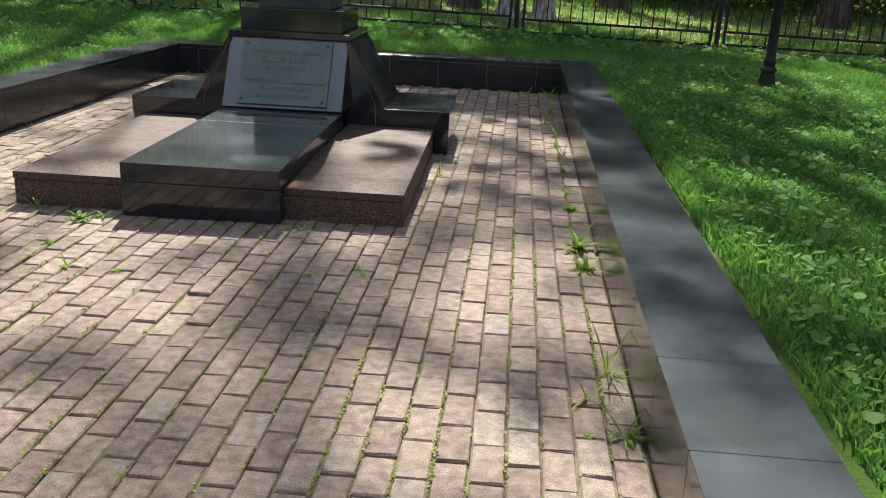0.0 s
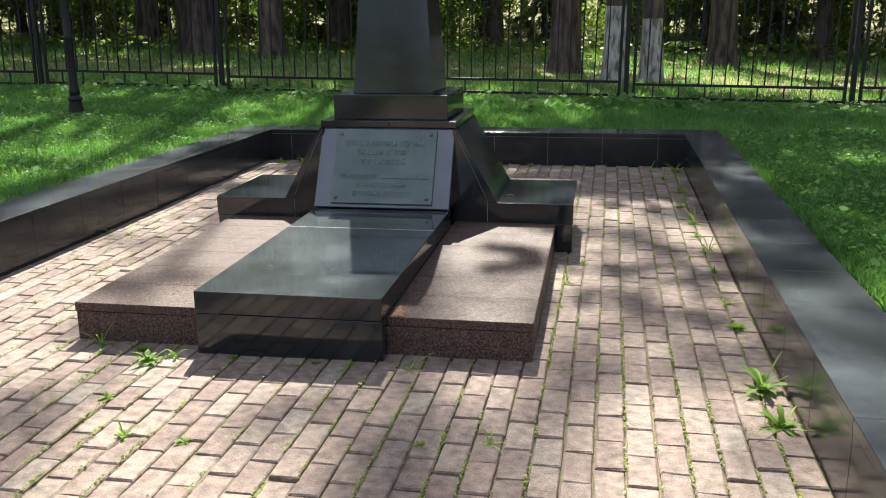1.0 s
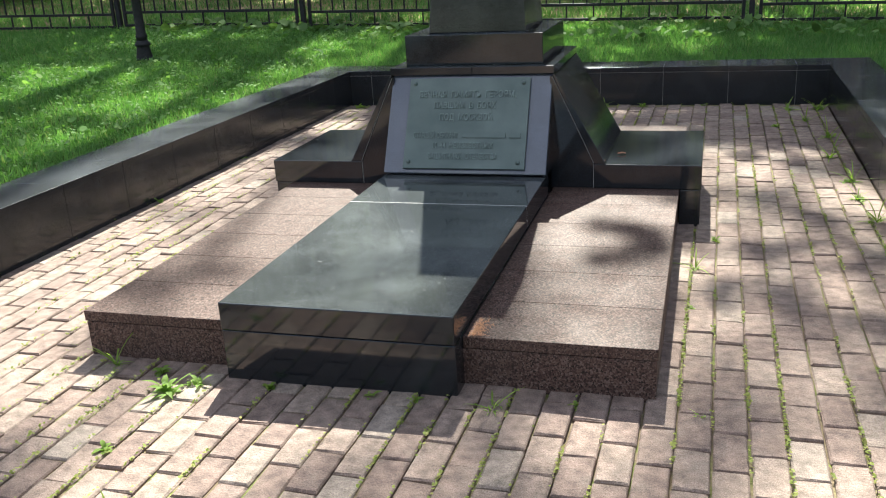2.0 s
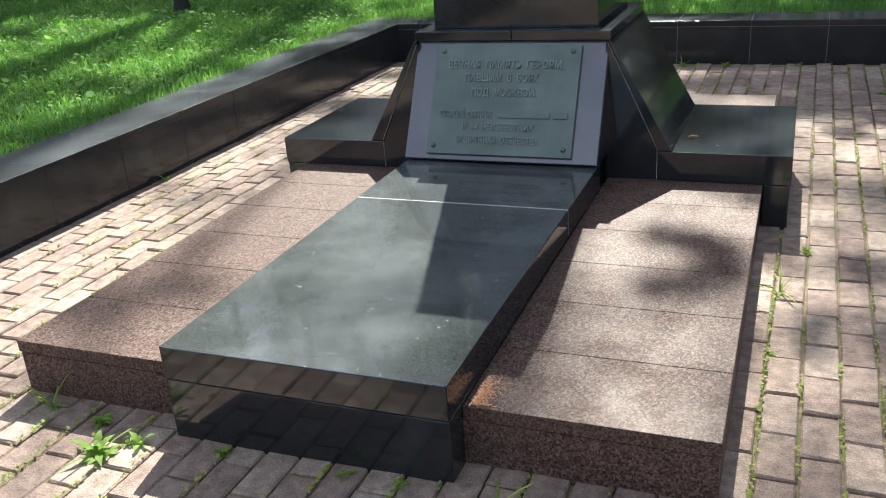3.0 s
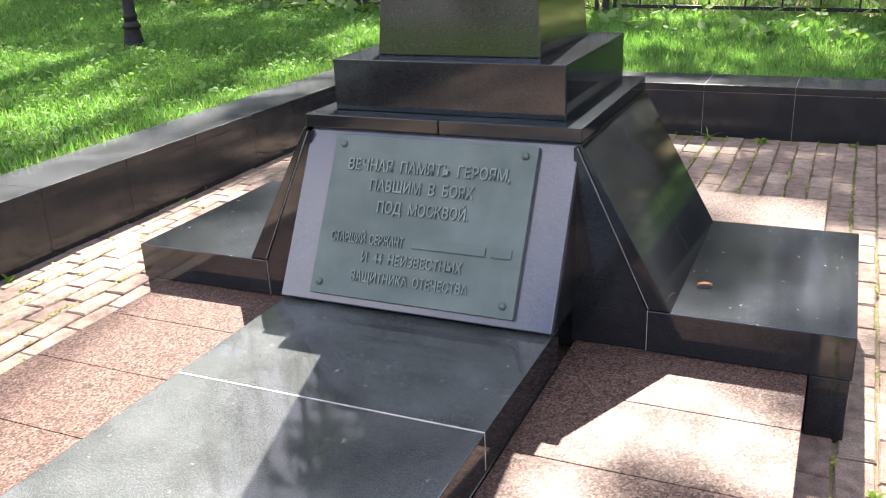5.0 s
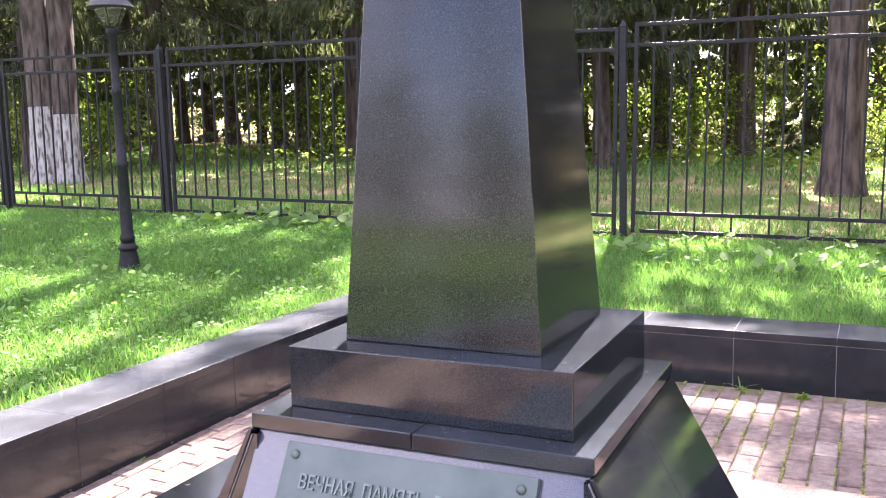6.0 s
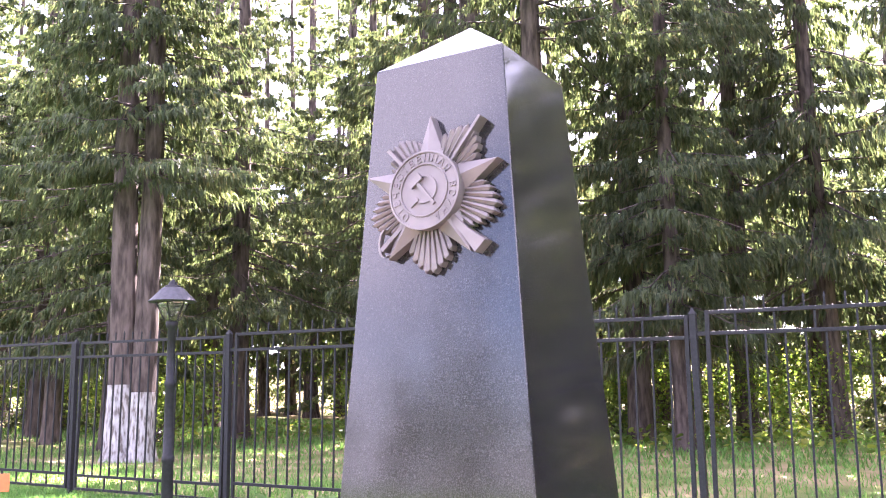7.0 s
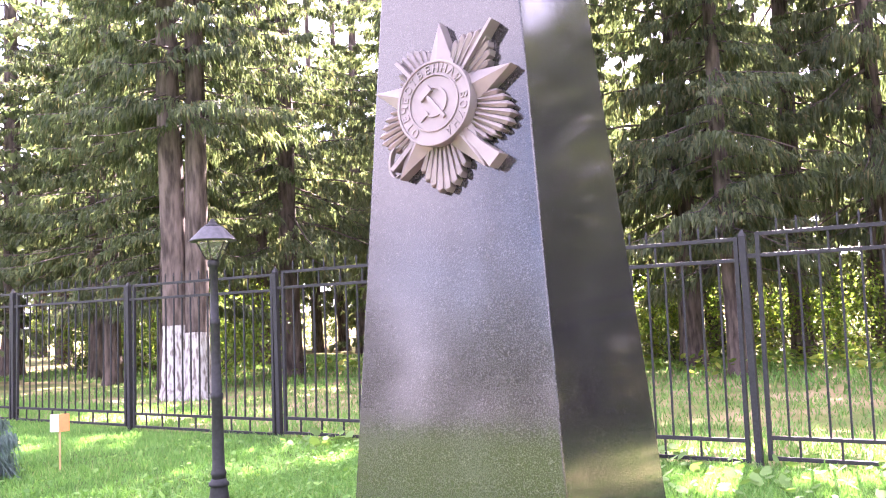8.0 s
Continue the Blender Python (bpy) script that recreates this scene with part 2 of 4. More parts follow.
def quick_box(bm, x0, x1, y0, y1, z0, z1):
    return solid(bm, [(x0, y0, z0), (x1, y0, z0), (x1, y1, z0), (x0, y1, z0)], [(x0, y0, z1), (x1, y0, z1), (x1, y1, z1), (x0, y1, z1)])


rng = np.random.default_rng(7)
SKEW = Matrix.Rotation(radians(-0.6), 4, "Z")  # the enclosure stands a little askew to the monument
IN_X, WIDE, BACK, FRONT = 2.205, 0.39, 5.63, -6.4
EAST_X, EAST_WIDE = 2.163, 0.366


def lawn_z(x, y):
    """Height of the lawn, which falls gently to the east."""
    x, y = np.asarray(x, float), np.asarray(y, float)
    z = 0.345 - 0.018 * np.clip(x, -60, 9)
    z = z + 0.02 * np.sin(x * 0.9 + 1) * np.sin(y * 0.8)
    z = z + np.clip((y - 50) * 0.1, 0, 5)
    near = np.clip((np.maximum(np.abs(x) - 2.6, y - 6.0)) / 1.5, 0, 1)
    return z * near + (0.29 - 0.004 * x) * (1 - near)


# ---- ground ----
def ground_sheet():
    xs = np.concatenate([[-400, -150, -70, -60, -48, -38, -28], np.linspace(-20, -2.9, 30), [-2.42, -2.38], np.linspace(-2.0, 2.0, 6), [2.38, 2.42], np.linspace(2.9, 14, 22), [20, 30, 60, 150, 400]])
    ys = np.concatenate([[-400, -150, -70, -40, -20, -12, -9.02, -8.98], np.linspace(-8, 5.5, 26), [5.8, 5.84], np.linspace(6.2, 12, 12), [14, 16, 19, 23, 28, 35, 45, 60, 90, 150, 400]])
    X, Y = np.meshgrid(xs, ys)
    Z = lawn_z(X, Y)
    inside = (np.abs(X) < 2.4) & (Y < 5.82) & (Y > -9)
    Z = np.where(inside, -0.013, Z)
    n, k = X.shape
    i = np.arange(n * k).reshape(n, k)
    faces = np.stack([i[:-1, :-1], i[:-1, 1:], i[1:, 1:], i[1:, :-1]], -1).reshape(-1, 4)
    ob = raw("ground", np.stack([X.ravel(), Y.ravel(), Z.ravel()], 1), faces, M_SOIL)
    ob.data.materials.append(M_JOINT)
    ob.data.materials.append(M_FOREST)
    for p in ob.data.polygons:
        c = p.center
        p.material_index = 1 if abs(c.x) < 2.4 and -9 < c.y < 5.82 else (2 if c.y > 9.6 else 0)
    ob.matrix_world = SKEW
    tagged(ob, "grassy lawn soil sloping gently, with forest floor beyond the fence", "ground", kind="structure")


ground_sheet()


# ---- kerb wall round the paved plot ----
def kerb_run(name, along_y, a, b, lo, hi, first, step, label):
    wall = thing(name, label, "kerb", kind="structure")
    wall.matrix_world = SKEW
    core = bmesh.new()
    if along_y:
        quick_box(core, lo + 0.0015, hi - 0.0015, a + 0.01, b - 0.01, -0.05, 0.3285)
    else:
        quick_box(core, a + 0.01, b - 0.01, lo + 0.0015, hi - 0.0015, -0.05, 0.3285)
    part("grout_bed", core, M_CURB if along_y else M_POINTING, wall)
    cuts = [a] + [first + step * k for k in range(60) if a + 0.1 < first + step * k < b - 0.1] + [b]
    for p, q in zip(cuts, cuts[1:]):
        for z0, z1, nm, out in ((-0.05, 0.282, "facing_block", 0.0), (0.284, 0.33, "coping_slab", 0.003)):
            bm = bmesh.new()
            g = 0.0008
            if along_y:
                block(bm, lo - out, hi + out, p + g, q - g, z0, z1, 0.0025)
            else:
                block(bm, p + g, q - g, lo - out, hi + out, z0, z1, 0.0025)
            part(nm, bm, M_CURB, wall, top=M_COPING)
    return wall


kerb_run("kerb_east", True, FRONT, BACK, EAST_X, EAST_X + EAST_WIDE, -5.899, 0.5445, "low polished black granite kerb wall beside the paving")
kerb_run("kerb_west", True, FRONT, BACK, -IN_X - WIDE, -IN_X, -5.7, 0.5445, "low polished black granite kerb wall beside the paving")
kerb_run("kerb_north", False, -IN_X - WIDE, EAST_X + EAST_WIDE, BACK, BACK + WIDE, -1.986, 0.556, "low polished black granite kerb wall behind the monument")


# ---- monument ----
def monument():
    slab = thing("grave_slab", "polished black granite ledger slab in front of the obelisk", "grave slab")
    part("base_course", solid(bmesh.new(), [(-0.443, 0.004, -0.03), (0.443, 0.004, -0.03), (0.443, 1.9, -0.03), (-0.443, 1.9, -0.03)],
                              [(-0.443, 0.004, 0.192), (0.443, 0.004, 0.192), (0.443, 1.9, 0.192), (-0.443, 1.9, 0.192)], 0.003), M_BLACK, slab)
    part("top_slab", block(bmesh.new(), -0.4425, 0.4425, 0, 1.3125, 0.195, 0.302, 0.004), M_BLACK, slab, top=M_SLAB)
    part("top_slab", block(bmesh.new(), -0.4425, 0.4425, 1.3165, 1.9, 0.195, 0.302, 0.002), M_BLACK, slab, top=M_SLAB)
    part("grout_line", quick_box(bmesh.new(), -0.4415, 0.4415, 1.3122, 1.3168, 0.2, 0.3018), M_GROUT, slab, "pale grout in the joint")

    pad = thing("plinth", "brown-red granite plinth with tiled top under the monument", "plinth")
    part("plinth_body", block(bmesh.new(), -1.105, 1.105, 0.1, 3.73, -0.03, 0.142, 0.003), M_PINK, pad)
    edges = [0.096, 0.438, 0.772, 1.1, 1.43, 1.76, 2.09]
    for s in (-1, 1):
        for a, b in zip(edges, edges[1:]):
            x0, x1 = sorted((s * 0.4445, s * 1.109))
            part("tile", block(bmesh.new(), x0, x1, a + 0.0012, b - 0.0012, 0.1455, 0.187, 0.0018), M_PINK, pad)
    part("tile", block(bmesh.new(), -1.109, 1.109, 2.945, 3.735, 0.1455, 0.187, 0.002), M_PINK, pad)

    for s in (-1, 1):
        wing = thing("wing_block", "low black granite block flanking the obelisk's pedestal", "granite block", "wing blocks")
        x0, x1 = sorted((s * 0.6625, s * 1.222))
        x2, x3 = sorted((s * 1.112, s * 1.218))
        part("side_course", block(bmesh.new(), x2, x3, 2.066, 2.93, -0.03, 0.186, 0.003), M_BLACK, wing)
        part("wing_slab", block(bmesh.new(), x0, x1, 2.06, 2.936, 0.189, 0.32, 0.0035), M_BLACK, wing, top=M_DUSTY_LIT)

    ob = thing("obelisk", "tapered grey-black granite obelisk with a bronze plaque and a star emblem", "monument")
    # pedestal core, front panel and sloping flanks
    part("pedestal_core", solid(bmesh.new(), [(-0.43, 2.1, 0.15), (0.43, 2.1, 0.15), (0.43, 2.9, 0.15), (-0.43, 2.9, 0.15)],
                                [(-0.43, 2.12, 0.8), (0.43, 2.12, 0.8), (0.43, 2.9, 0.8), (-0.43, 2.9, 0.8)]), M_BLACK, ob)
    part("panel_backing", solid(bmesh.new(), [(-0.442, 1.86, 0.304), (0.442, 1.86, 0.304), (0.442, 2.1, 0.304), (-0.442, 2.1, 0.304)],
                                [(-0.442, 2.108, 0.8), (0.442, 2.108, 0.8), (0.442, 2.118, 0.8), (-0.442, 2.118, 0.8)]), M_BLACK, ob)
    for s in (-1, 1):
        f = [(s * 0.434, 2.066, 0.189), (s * 0.659, 2.066, 0.189), (s * 0.659, 2.066, 0.318), (s * 0.444, 2.066, 0.79), (s * 0.434, 2.066, 0.79)]
        r = [(x, 2.9, z) for x, y, z in f]
        part("flank_core", solid(bmesh.new(), f, r), M_BLACK, ob)
        for y0, y1 in ((2.062, 2.49), (2.4925, 2.925)):
            a = [(s * 0.665, y0, 0.322), (s * 0.665, y1, 0.322), (s * 0.4465, y1, 0.802), (s * 0.4465, y0, 0.802)]
            b = [(s * 0.727, y0, 0.322), (s * 0.727, y1, 0.322), (s * 0.457, y1, 0.802), (s * 0.457, y0, 0.802)]
            part("flank_slab", solid(bmesh.new(), a, b, 0.002), M_BLACK, ob)
        # thin pale pointing between the flank slab, the infill and the wing
        for (xa, za), (xb, zb) in (((0.4445, 0.79), (0.6625, 0.324)), ((0.6605, 0.19), (0.6605, 0.318))):
            w = 0.0025
            lo = [(s * xa, 2.0615, za), (s * (xa + w), 2.0615, za), (s * (xb + w), 2.0615, zb), (s * xb, 2.0615, zb)]
            part("pointing", solid(bmesh.new(), lo, [(x, 2.07, z) for x, y, z in lo]), M_POINTING, ob)
    d = Vector((0, 0.274, 0.481)).normalized()
    nrm = Vector((0, -d.z, d.y))
    o = Vector((0, 1.82, 0.319))

    def tilt(p):
        return o + d * p[1] + nrm * p[2] + Vector((p[0], 0, 0))

    def tilted(bm):
        for v in bm.verts:
            v.co = tilt(v.co)
        return bm

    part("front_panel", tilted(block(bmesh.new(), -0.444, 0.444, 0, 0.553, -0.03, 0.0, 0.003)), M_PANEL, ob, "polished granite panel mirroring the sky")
    for x0, x1 in ((-0.455, 0.0085), (0.0105, 0.455)):
        part("ledge", block(bmesh.new(), x0, x1, 2.075, 2.935, 0.803, 0.845, 0.003), M_BLACK, ob, top=M_DUSTY_LIT)
    part("cap_block", block(bmesh.new(), -0.385, 0.385, 2.155, 2.875, 0.845, 1.008, 0.003), M_BLACK, ob, top=M_DUSTY_LIT)
    zb, zt = 1.008, 2.528
    bx, tx = 0.274, 0.168
    yb0, yb1, yt0, yt1 = 2.26, 2.795, 2.352, 2.69
    part("shaft", solid(bmesh.new(), [(-bx, yb0, zb), (bx, yb0, zb), (bx, yb1, zb), (-bx, yb1, zb)], [(-tx, yt0, zt), (tx, yt0, zt), (tx, yt1, zt), (-tx, yt1, zt)], 0.003), M_SHAFT, ob, "grey-flecked granite shaft")
    bm = bmesh.new()
    ring = [bm.verts.new(p) for p in ((-tx + .002, yt0 + .002, zt), (tx - .002, yt0 + .002, zt), (tx - .002, yt1 - .002, zt), (-tx + .002, yt1 - .002, zt))]
    tip = bm.verts.new((0, (yt0 + yt1) / 2, 2.662))
    bm.faces.new(ring[::-1])
    for i in range(4):
        bm.faces.new((ring[i], ring[(i + 1) % 4], tip))
    part("peak", bm, M_SHAFT, ob)

    # plaque with raised lettering
    plaque = part("plaque", tilted(block(bmesh.new(), -0.333, 0.333, 0.022, 0.528, 0.0, 0.02, 0.002)), M_BRONZE, ob, "green bronze plaque with raised lettering")
    for x in (-0.303, 0.297):
        for y in (0.058, 0.497):
            bm = lathe(bmesh.new(), [(0.0115, 0.018), (0.0115, 0.024), (0.008, 0.029), (0.002, 0.031)], 14)
            for v in bm.verts:
                v.co = Vector((v.co.x + x, v.co.y + y, v.co.z))
            part("bolt", tilted(bm), M_BRONZE, plaque, smooth=True)

    def words(text, x0, x1, y0, h):
        c = bpy.data.curves.new("t", "FONT")
        c.body, c.extrude, c.offset = text, 0.5, 0.012
        c.resolution_u = 3
        t = new("t", c)
        bpy.context.view_layer.update()
        me = bpy.data.meshes.new_from_object(t.evaluated_get(bpy.context.evaluated_depsgraph_get()))
        bpy.data.objects.remove(t)
        co = np.zeros(len(me.vertices) * 3)
        me.vertices.foreach_get("co", co)
        co = co.reshape(-1, 3)
        lo, hi = co.min(0), co.max(0)
        cap = 0.73
        co[:, 0] = x0 + (co[:, 0] - lo[0]) / (hi[0] - lo[0]) * (x1 - x0)
        co[:, 1] = y0 + co[:, 1] / cap * h
        co[:, 2] = 0.0195 + (co[:, 2] - lo[2]) / (hi[2] - lo[2]) * 0.0065
        # one part a letter: gather the loose shells that overlap along the line
        bm = bmesh.new()
        bm.from_mesh(me)
        bm.verts.ensure_lookup_table()
        seen, shells = set(), []
        for v in bm.verts:
            if v.index in seen:
                continue
            todo, shell = [v], []
            seen.add(v.index)
            while todo:
                u = todo.pop()
                shell.append(u.index)
                for e in u.link_edges:
                    q = e.other_vert(u)
                    if q.index not in seen:
                        seen.add(q.index)
                        todo.append(q)
            shells.append((co[shell, 0].min(), co[shell, 0].max(), shell))
        shells.sort(key=lambda s: s[0])
        letters = []
        for a, b, shell in shells:
            if letters and a < letters[-1][0] + 0.001:
                letters[-1] = (max(b, letters[-1][0]), letters[-1][1] + shell)
            else:
                letters.append((b, list(shell)))
        for _, ids in letters:
            index = {q: i for i, q in enumerate(ids)}
            one = bpy.data.meshes.new("letter")
            one.from_pydata([tilt(co[q]) for q in ids], [], [[index[v.index] for v in f.verts] for f in bm.faces if f.verts[0].index in index])
            one.materials.append(M_LETTER)
            new("letter", one).parent = plaque
        bm.free()

    for text, x0, x1, yc, h in (
        ("ВЕЧНАЯ  ПАМЯТЬ  ГЕРОЯМ,", -0.272, 0.262, 0.436, 0.036), ("ПАВШИМ  В  БОЯХ", -0.185, 0.157, 0.374, 0.036), ("ПОД  МОСКВОЙ.", -0.148, 0.152, 0.308, 0.036),
        ("СТАРШИЙ  СЕРЖАНТ", -0.287, -0.04, 0.205, 0.031), ("И  44  НЕИЗВЕСТНЫХ", -0.172, 0.158, 0.150, 0.031), ("ЗАЩИТНИКА  ОТЕЧЕСТВА", -0.197, 0.186, 0.090, 0.031)):
        words(text, x0, x1, yc - h / 2, h)
    for x0, x1 in ((-0.012, 0.222), (0.24, 0.302)):
        part("lettering_bar", tilted(block(bmesh.new(), x0, x1, 0.191, 0.219, 0.0195, 0.0255, 0.002)), M_BRONZE, plaque)
    emblem(ob)


def emblem(parent):
    """The star order cast in relief on the shaft."""
    zc, xc, big = 2.201, 0.002, 0.94

    def face(p):
        z = zc + big * p[1]
        return Vector((xc + big * p[0], 2.26 + (z - 1.008) / 1.52 * 0.092 - 0.72 * p[2] - (0.011 if p[2] > 0.001 else 0.0), z))

    def laid(bm):
        for v in bm.verts:
            v.co = face(v.co)
        return bm

    star = thing("emblem", "", "")
    star.parent = parent
    star["label"] = "pinkish cast-metal star order in relief"
    pol = lambda a, r: (r * math.cos(radians(a)), r * math.sin(radians(a)))
    # fans of rays between the star's points
    for a, reach in ((54, 0.185), (126, 0.172), (-18, 0.186), (-90, 0.196), (198, 0.18)):
        n = 8
        for i in range(n):
            bm = bmesh.new()
            k = (i - (n - 1) / 2) / ((n - 1) / 2)
            b = a + 21 * k
            r = reach * (1 - 0.2 * abs(k))
            w = 2.2
            if abs(k) > 0.9:
                r *= 0.97
            p0, p1 = pol(b, 0.05), pol(b, r + 0.003)
            q0, q1 = pol(b - w * 1.25, r - 0.007), pol(b + w * 1.25, r - 0.007)
            s0, s1 = pol(b - w * 1.4, 0.05), pol(b + w * 1.4, 0.05)
            low = [bm.verts.new((x, y, 0.0)) for x, y in (s0, q0, p1, q1, s1)]
            mid = [bm.verts.new((x, y, 0.015)) for x, y in (s0, q0, p1, q1, s1)]
            top0, top1 = bm.verts.new((*p0, 0.026)), bm.verts.new((*pol(b, r - 0.002), 0.022))
            for j in range(4):
                bm.faces.new((low[j], low[j + 1], mid[j + 1], mid[j]))
            bm.faces.new((mid[0], mid[1], top1, top0))
            bm.faces.new((mid[1], mid[2], top1))
            bm.faces.new((mid[2], mid[3], top1))
            bm.faces.new((mid[3], mid[4], top0, top1))
            part("ray", laid(bm), M_EMBLEM, star)
    # five-pointed star with ridged arms
    bm = bmesh.new()
    outer = [pol(90 + 72 * i, 0.188) for i in range(5)]
    inner = [pol(126 + 72 * i, 0.076) for i in range(5)]
    top = bm.verts.new((0, 0, 0.056))
    rim, low = [], []
    for i in range(5):
        for p in (outer[i], inner[i]):
            tipz = 0.026 if p is outer[i] else 0.018
            rim.append(bm.verts.new((*p, tipz)))
            low.append(bm.verts.new((*p, 0)))
    for i in range(10):
        j = (i + 1) % 10
        bm.faces.new((rim[i], rim[j], top))
        bm.faces.new((low[i], low[j], rim[j], rim[i]))
    part("star", laid(bm), M_EMBLEM, star)

    def disc(r0, r1, z0, z1):
        b = bmesh.new()
        seg = 48
        rows = [(r1, z0), (r1, z1 - 0.001), (r1 - 0.001, z1), (r0 + 0.001, z1), (r0, z1 - 0.001), (r0, z0)]
        rings = [[b.verts.new((r * math.cos(2 * math.pi * i / seg), r * math.sin(2 * math.pi * i / seg), z)) for i in range(seg)] for r, z in rows]
        for p, q in zip(rings, rings[1:]):
            for i in range(seg):
                b.faces.new((p[i], p[(i + 1) % seg], q[(i + 1) % seg], q[i]))
        return laid(b)

    part("disc", disc(0.0005, 0.093, 0.02, 0.058), M_EMBLEM, star)
    part("outer_ring", disc(0.0895, 0.095, 0.05, 0.063), M_EMBLEM, star)
    part("inner_ring", disc(0.0605, 0.0645, 0.05, 0.063), M_EMBLEM, star)
    text = "ОТЕЧЕСТВЕННАЯ ВОЙНА"
    a0, a1 = 231, -61
    for i, ch in enumerate(text):
        if ch == " ":
            continue
        ang = a0 + (a1 - a0) * i / (len(text) - 1)
        c = bpy.data.curves.new("t", "FONT")
        c.body, c.size, c.extrude, c.align_x, c.resolution_u, c.offset = ch, 0.0245, 0.002, "CENTER", 3, 0.0003
        t = new("t", c)
        bpy.context.view_layer.update()
        me = bpy.data.meshes.new_from_object(t.evaluated_get(bpy.context.evaluated_depsgraph_get()))
        bpy.data.objects.remove(t)
        turn = Matrix.Rotation(radians(ang - 90), 4, "Z")
        for v in me.vertices:
            p = turn @ Vector((v.co.x, v.co.y + 0.0685, 0.0595 + v.co.z))
            v.co = face(p)
        me.materials.clear()
        me.materials.append(M_EMBLEM)
        w = new("letter", me)
        w.parent = star
    # hammer and sickle
    bm = bmesh.new()
    seg = 22
    pts = []
    for i in range(seg + 1):
        a = 108 - (108 + 128) * i / seg
        wdt = 0.0012 + 0.0075 * math.sin(math.pi * min(1, i / seg * 0.9 + 0.05))
        cx, cy = 0.002, 0.002
        x0, y0 = pol(a, 0.034)
        x1, y1 = pol(a, 0.034 - wdt)
        pts.append(((cx + x0, cy + y0), (cx + x1, cy + y1)))
    prev = None
    for po, pi in pts:
        ring = [bm.verts.new((*po, 0.056)), bm.verts.new((*po, 0.064)), bm.verts.new((*pi, 0.064)), bm.verts.new((*pi, 0.056))]
        if prev:
            for j in range(4):
                bm.faces.new((prev[j], prev[(j + 1) % 4], ring[(j + 1) % 4], ring[j]))
        prev = ring

    def bar(b, p, q, w, z0, z1):
        dx, dy = q[0] - p[0], q[1] - p[1]
        ln = math.hypot(dx, dy)
        nx, ny = -dy / ln * w / 2, dx / ln * w / 2
        quad = [(p[0] + nx, p[1] + ny), (p[0] - nx, p[1] - ny), (q[0] - nx, q[1] - ny), (q[0] + nx, q[1] + ny)]
        solid(b, [(*v, z0) for v in quad], [(*v, z1) for v in quad])

    bar(bm, (-0.014, -0.02), (-0.034, -0.036), 0.0085, 0.056, 0.065)
    part("sickle", laid(bm), M_EMBLEM, star)
    bm = bmesh.new()
    bar(bm, (-0.018, 0.02), (0.03, -0.036), 0.0085, 0.056, 0.067)
    bar(bm, (-0.034, 0.012), (-0.006, 0.034), 0.017, 0.056, 0.07)
    part("hammer", laid(bm), M_EMBLEM, star)
    # rifle and sabre crossed behind
    bm = bmesh.new()
    bar(bm, (-0.115, 0.118), (-0.06, 0.06), 0.009, 0.0, 0.036)
    part("rifle_muzzle", laid(bm), M_EMBLEM, star)
    bm = bmesh.new()
    solid(bm, [(0.05, -0.07, 0), (0.062, -0.056, 0), (0.108, -0.1, 0), (0.15, -0.13, 0), (0.124, -0.156, 0), (0.094, -0.114, 0)],
          [(0.05, -0.07, 0.036), (0.062, -0.056, 0.036), (0.108, -0.1, 0.036), (0.15, -0.13, 0.034), (0.124, -0.156, 0.034), (0.094, -0.114, 0.036)])
    part("rifle_stock", laid(bm), M_EMBLEM, star)
    bm = bmesh.new()
    bar(bm, (0.05, 0.055), (0.135, 0.165), 0.007, 0.0, 0.034)
    part("sabre_blade", laid(bm), M_EMBLEM, star)
    bm = bmesh.new()
    bar(bm, (-0.055, -0.062), (-0.128, -0.128), 0.011, 0.0, 0.034)
    part("sabre_grip", laid(bm), M_EMBLEM, star)
    bm = bmesh.new()
    prev = None
    for i in range(15):
        a = radians(70 + 230 * i / 14)
        cxx, cyy = -0.118 + 0.017 * math.cos(a), -0.112 + 0.034 * math.sin(a)
        ring = [bm.verts.new((cxx + dx, cyy + dy, z)) for dx, dy, z in ((-0.003, 0, 0.014), (0.003, 0, 0.014), (0.003, 0, 0.034), (-0.003, 0, 0.034))]
        if prev:
            for j in range(4):
                bm.faces.new((prev[j], prev[(j + 1) % 4], ring[(j + 1) % 4], ring[j]))
        prev = ring
    part("sabre_guard", laid(bm), M_EMBLEM, star)


monument()


# ---- iron fence ----
def fence_post():
    post = thing("fence_post", "black painted square iron fence post with a pointed cap", "fence post", "fence posts")
    part("pole", block(bmesh.new(), -0.032, 0.032, -0.032, 0.032, -0.15, 2.14, 0.004), M_IRON, post)
    bm = bmesh.new()
    solid(bm, [(-0.036, -0.036, 2.14), (0.036, -0.036, 2.14), (0.036, 0.036, 2.14), (-0.036, 0.036, 2.14)], [(-0.004, -0.004, 2.205), (0.004, -0.004, 2.205), (0.004, 0.004, 2.205), (-0.004, 0.004, 2.205)])
    part("cap", bm, M_IRON, post)
    return post


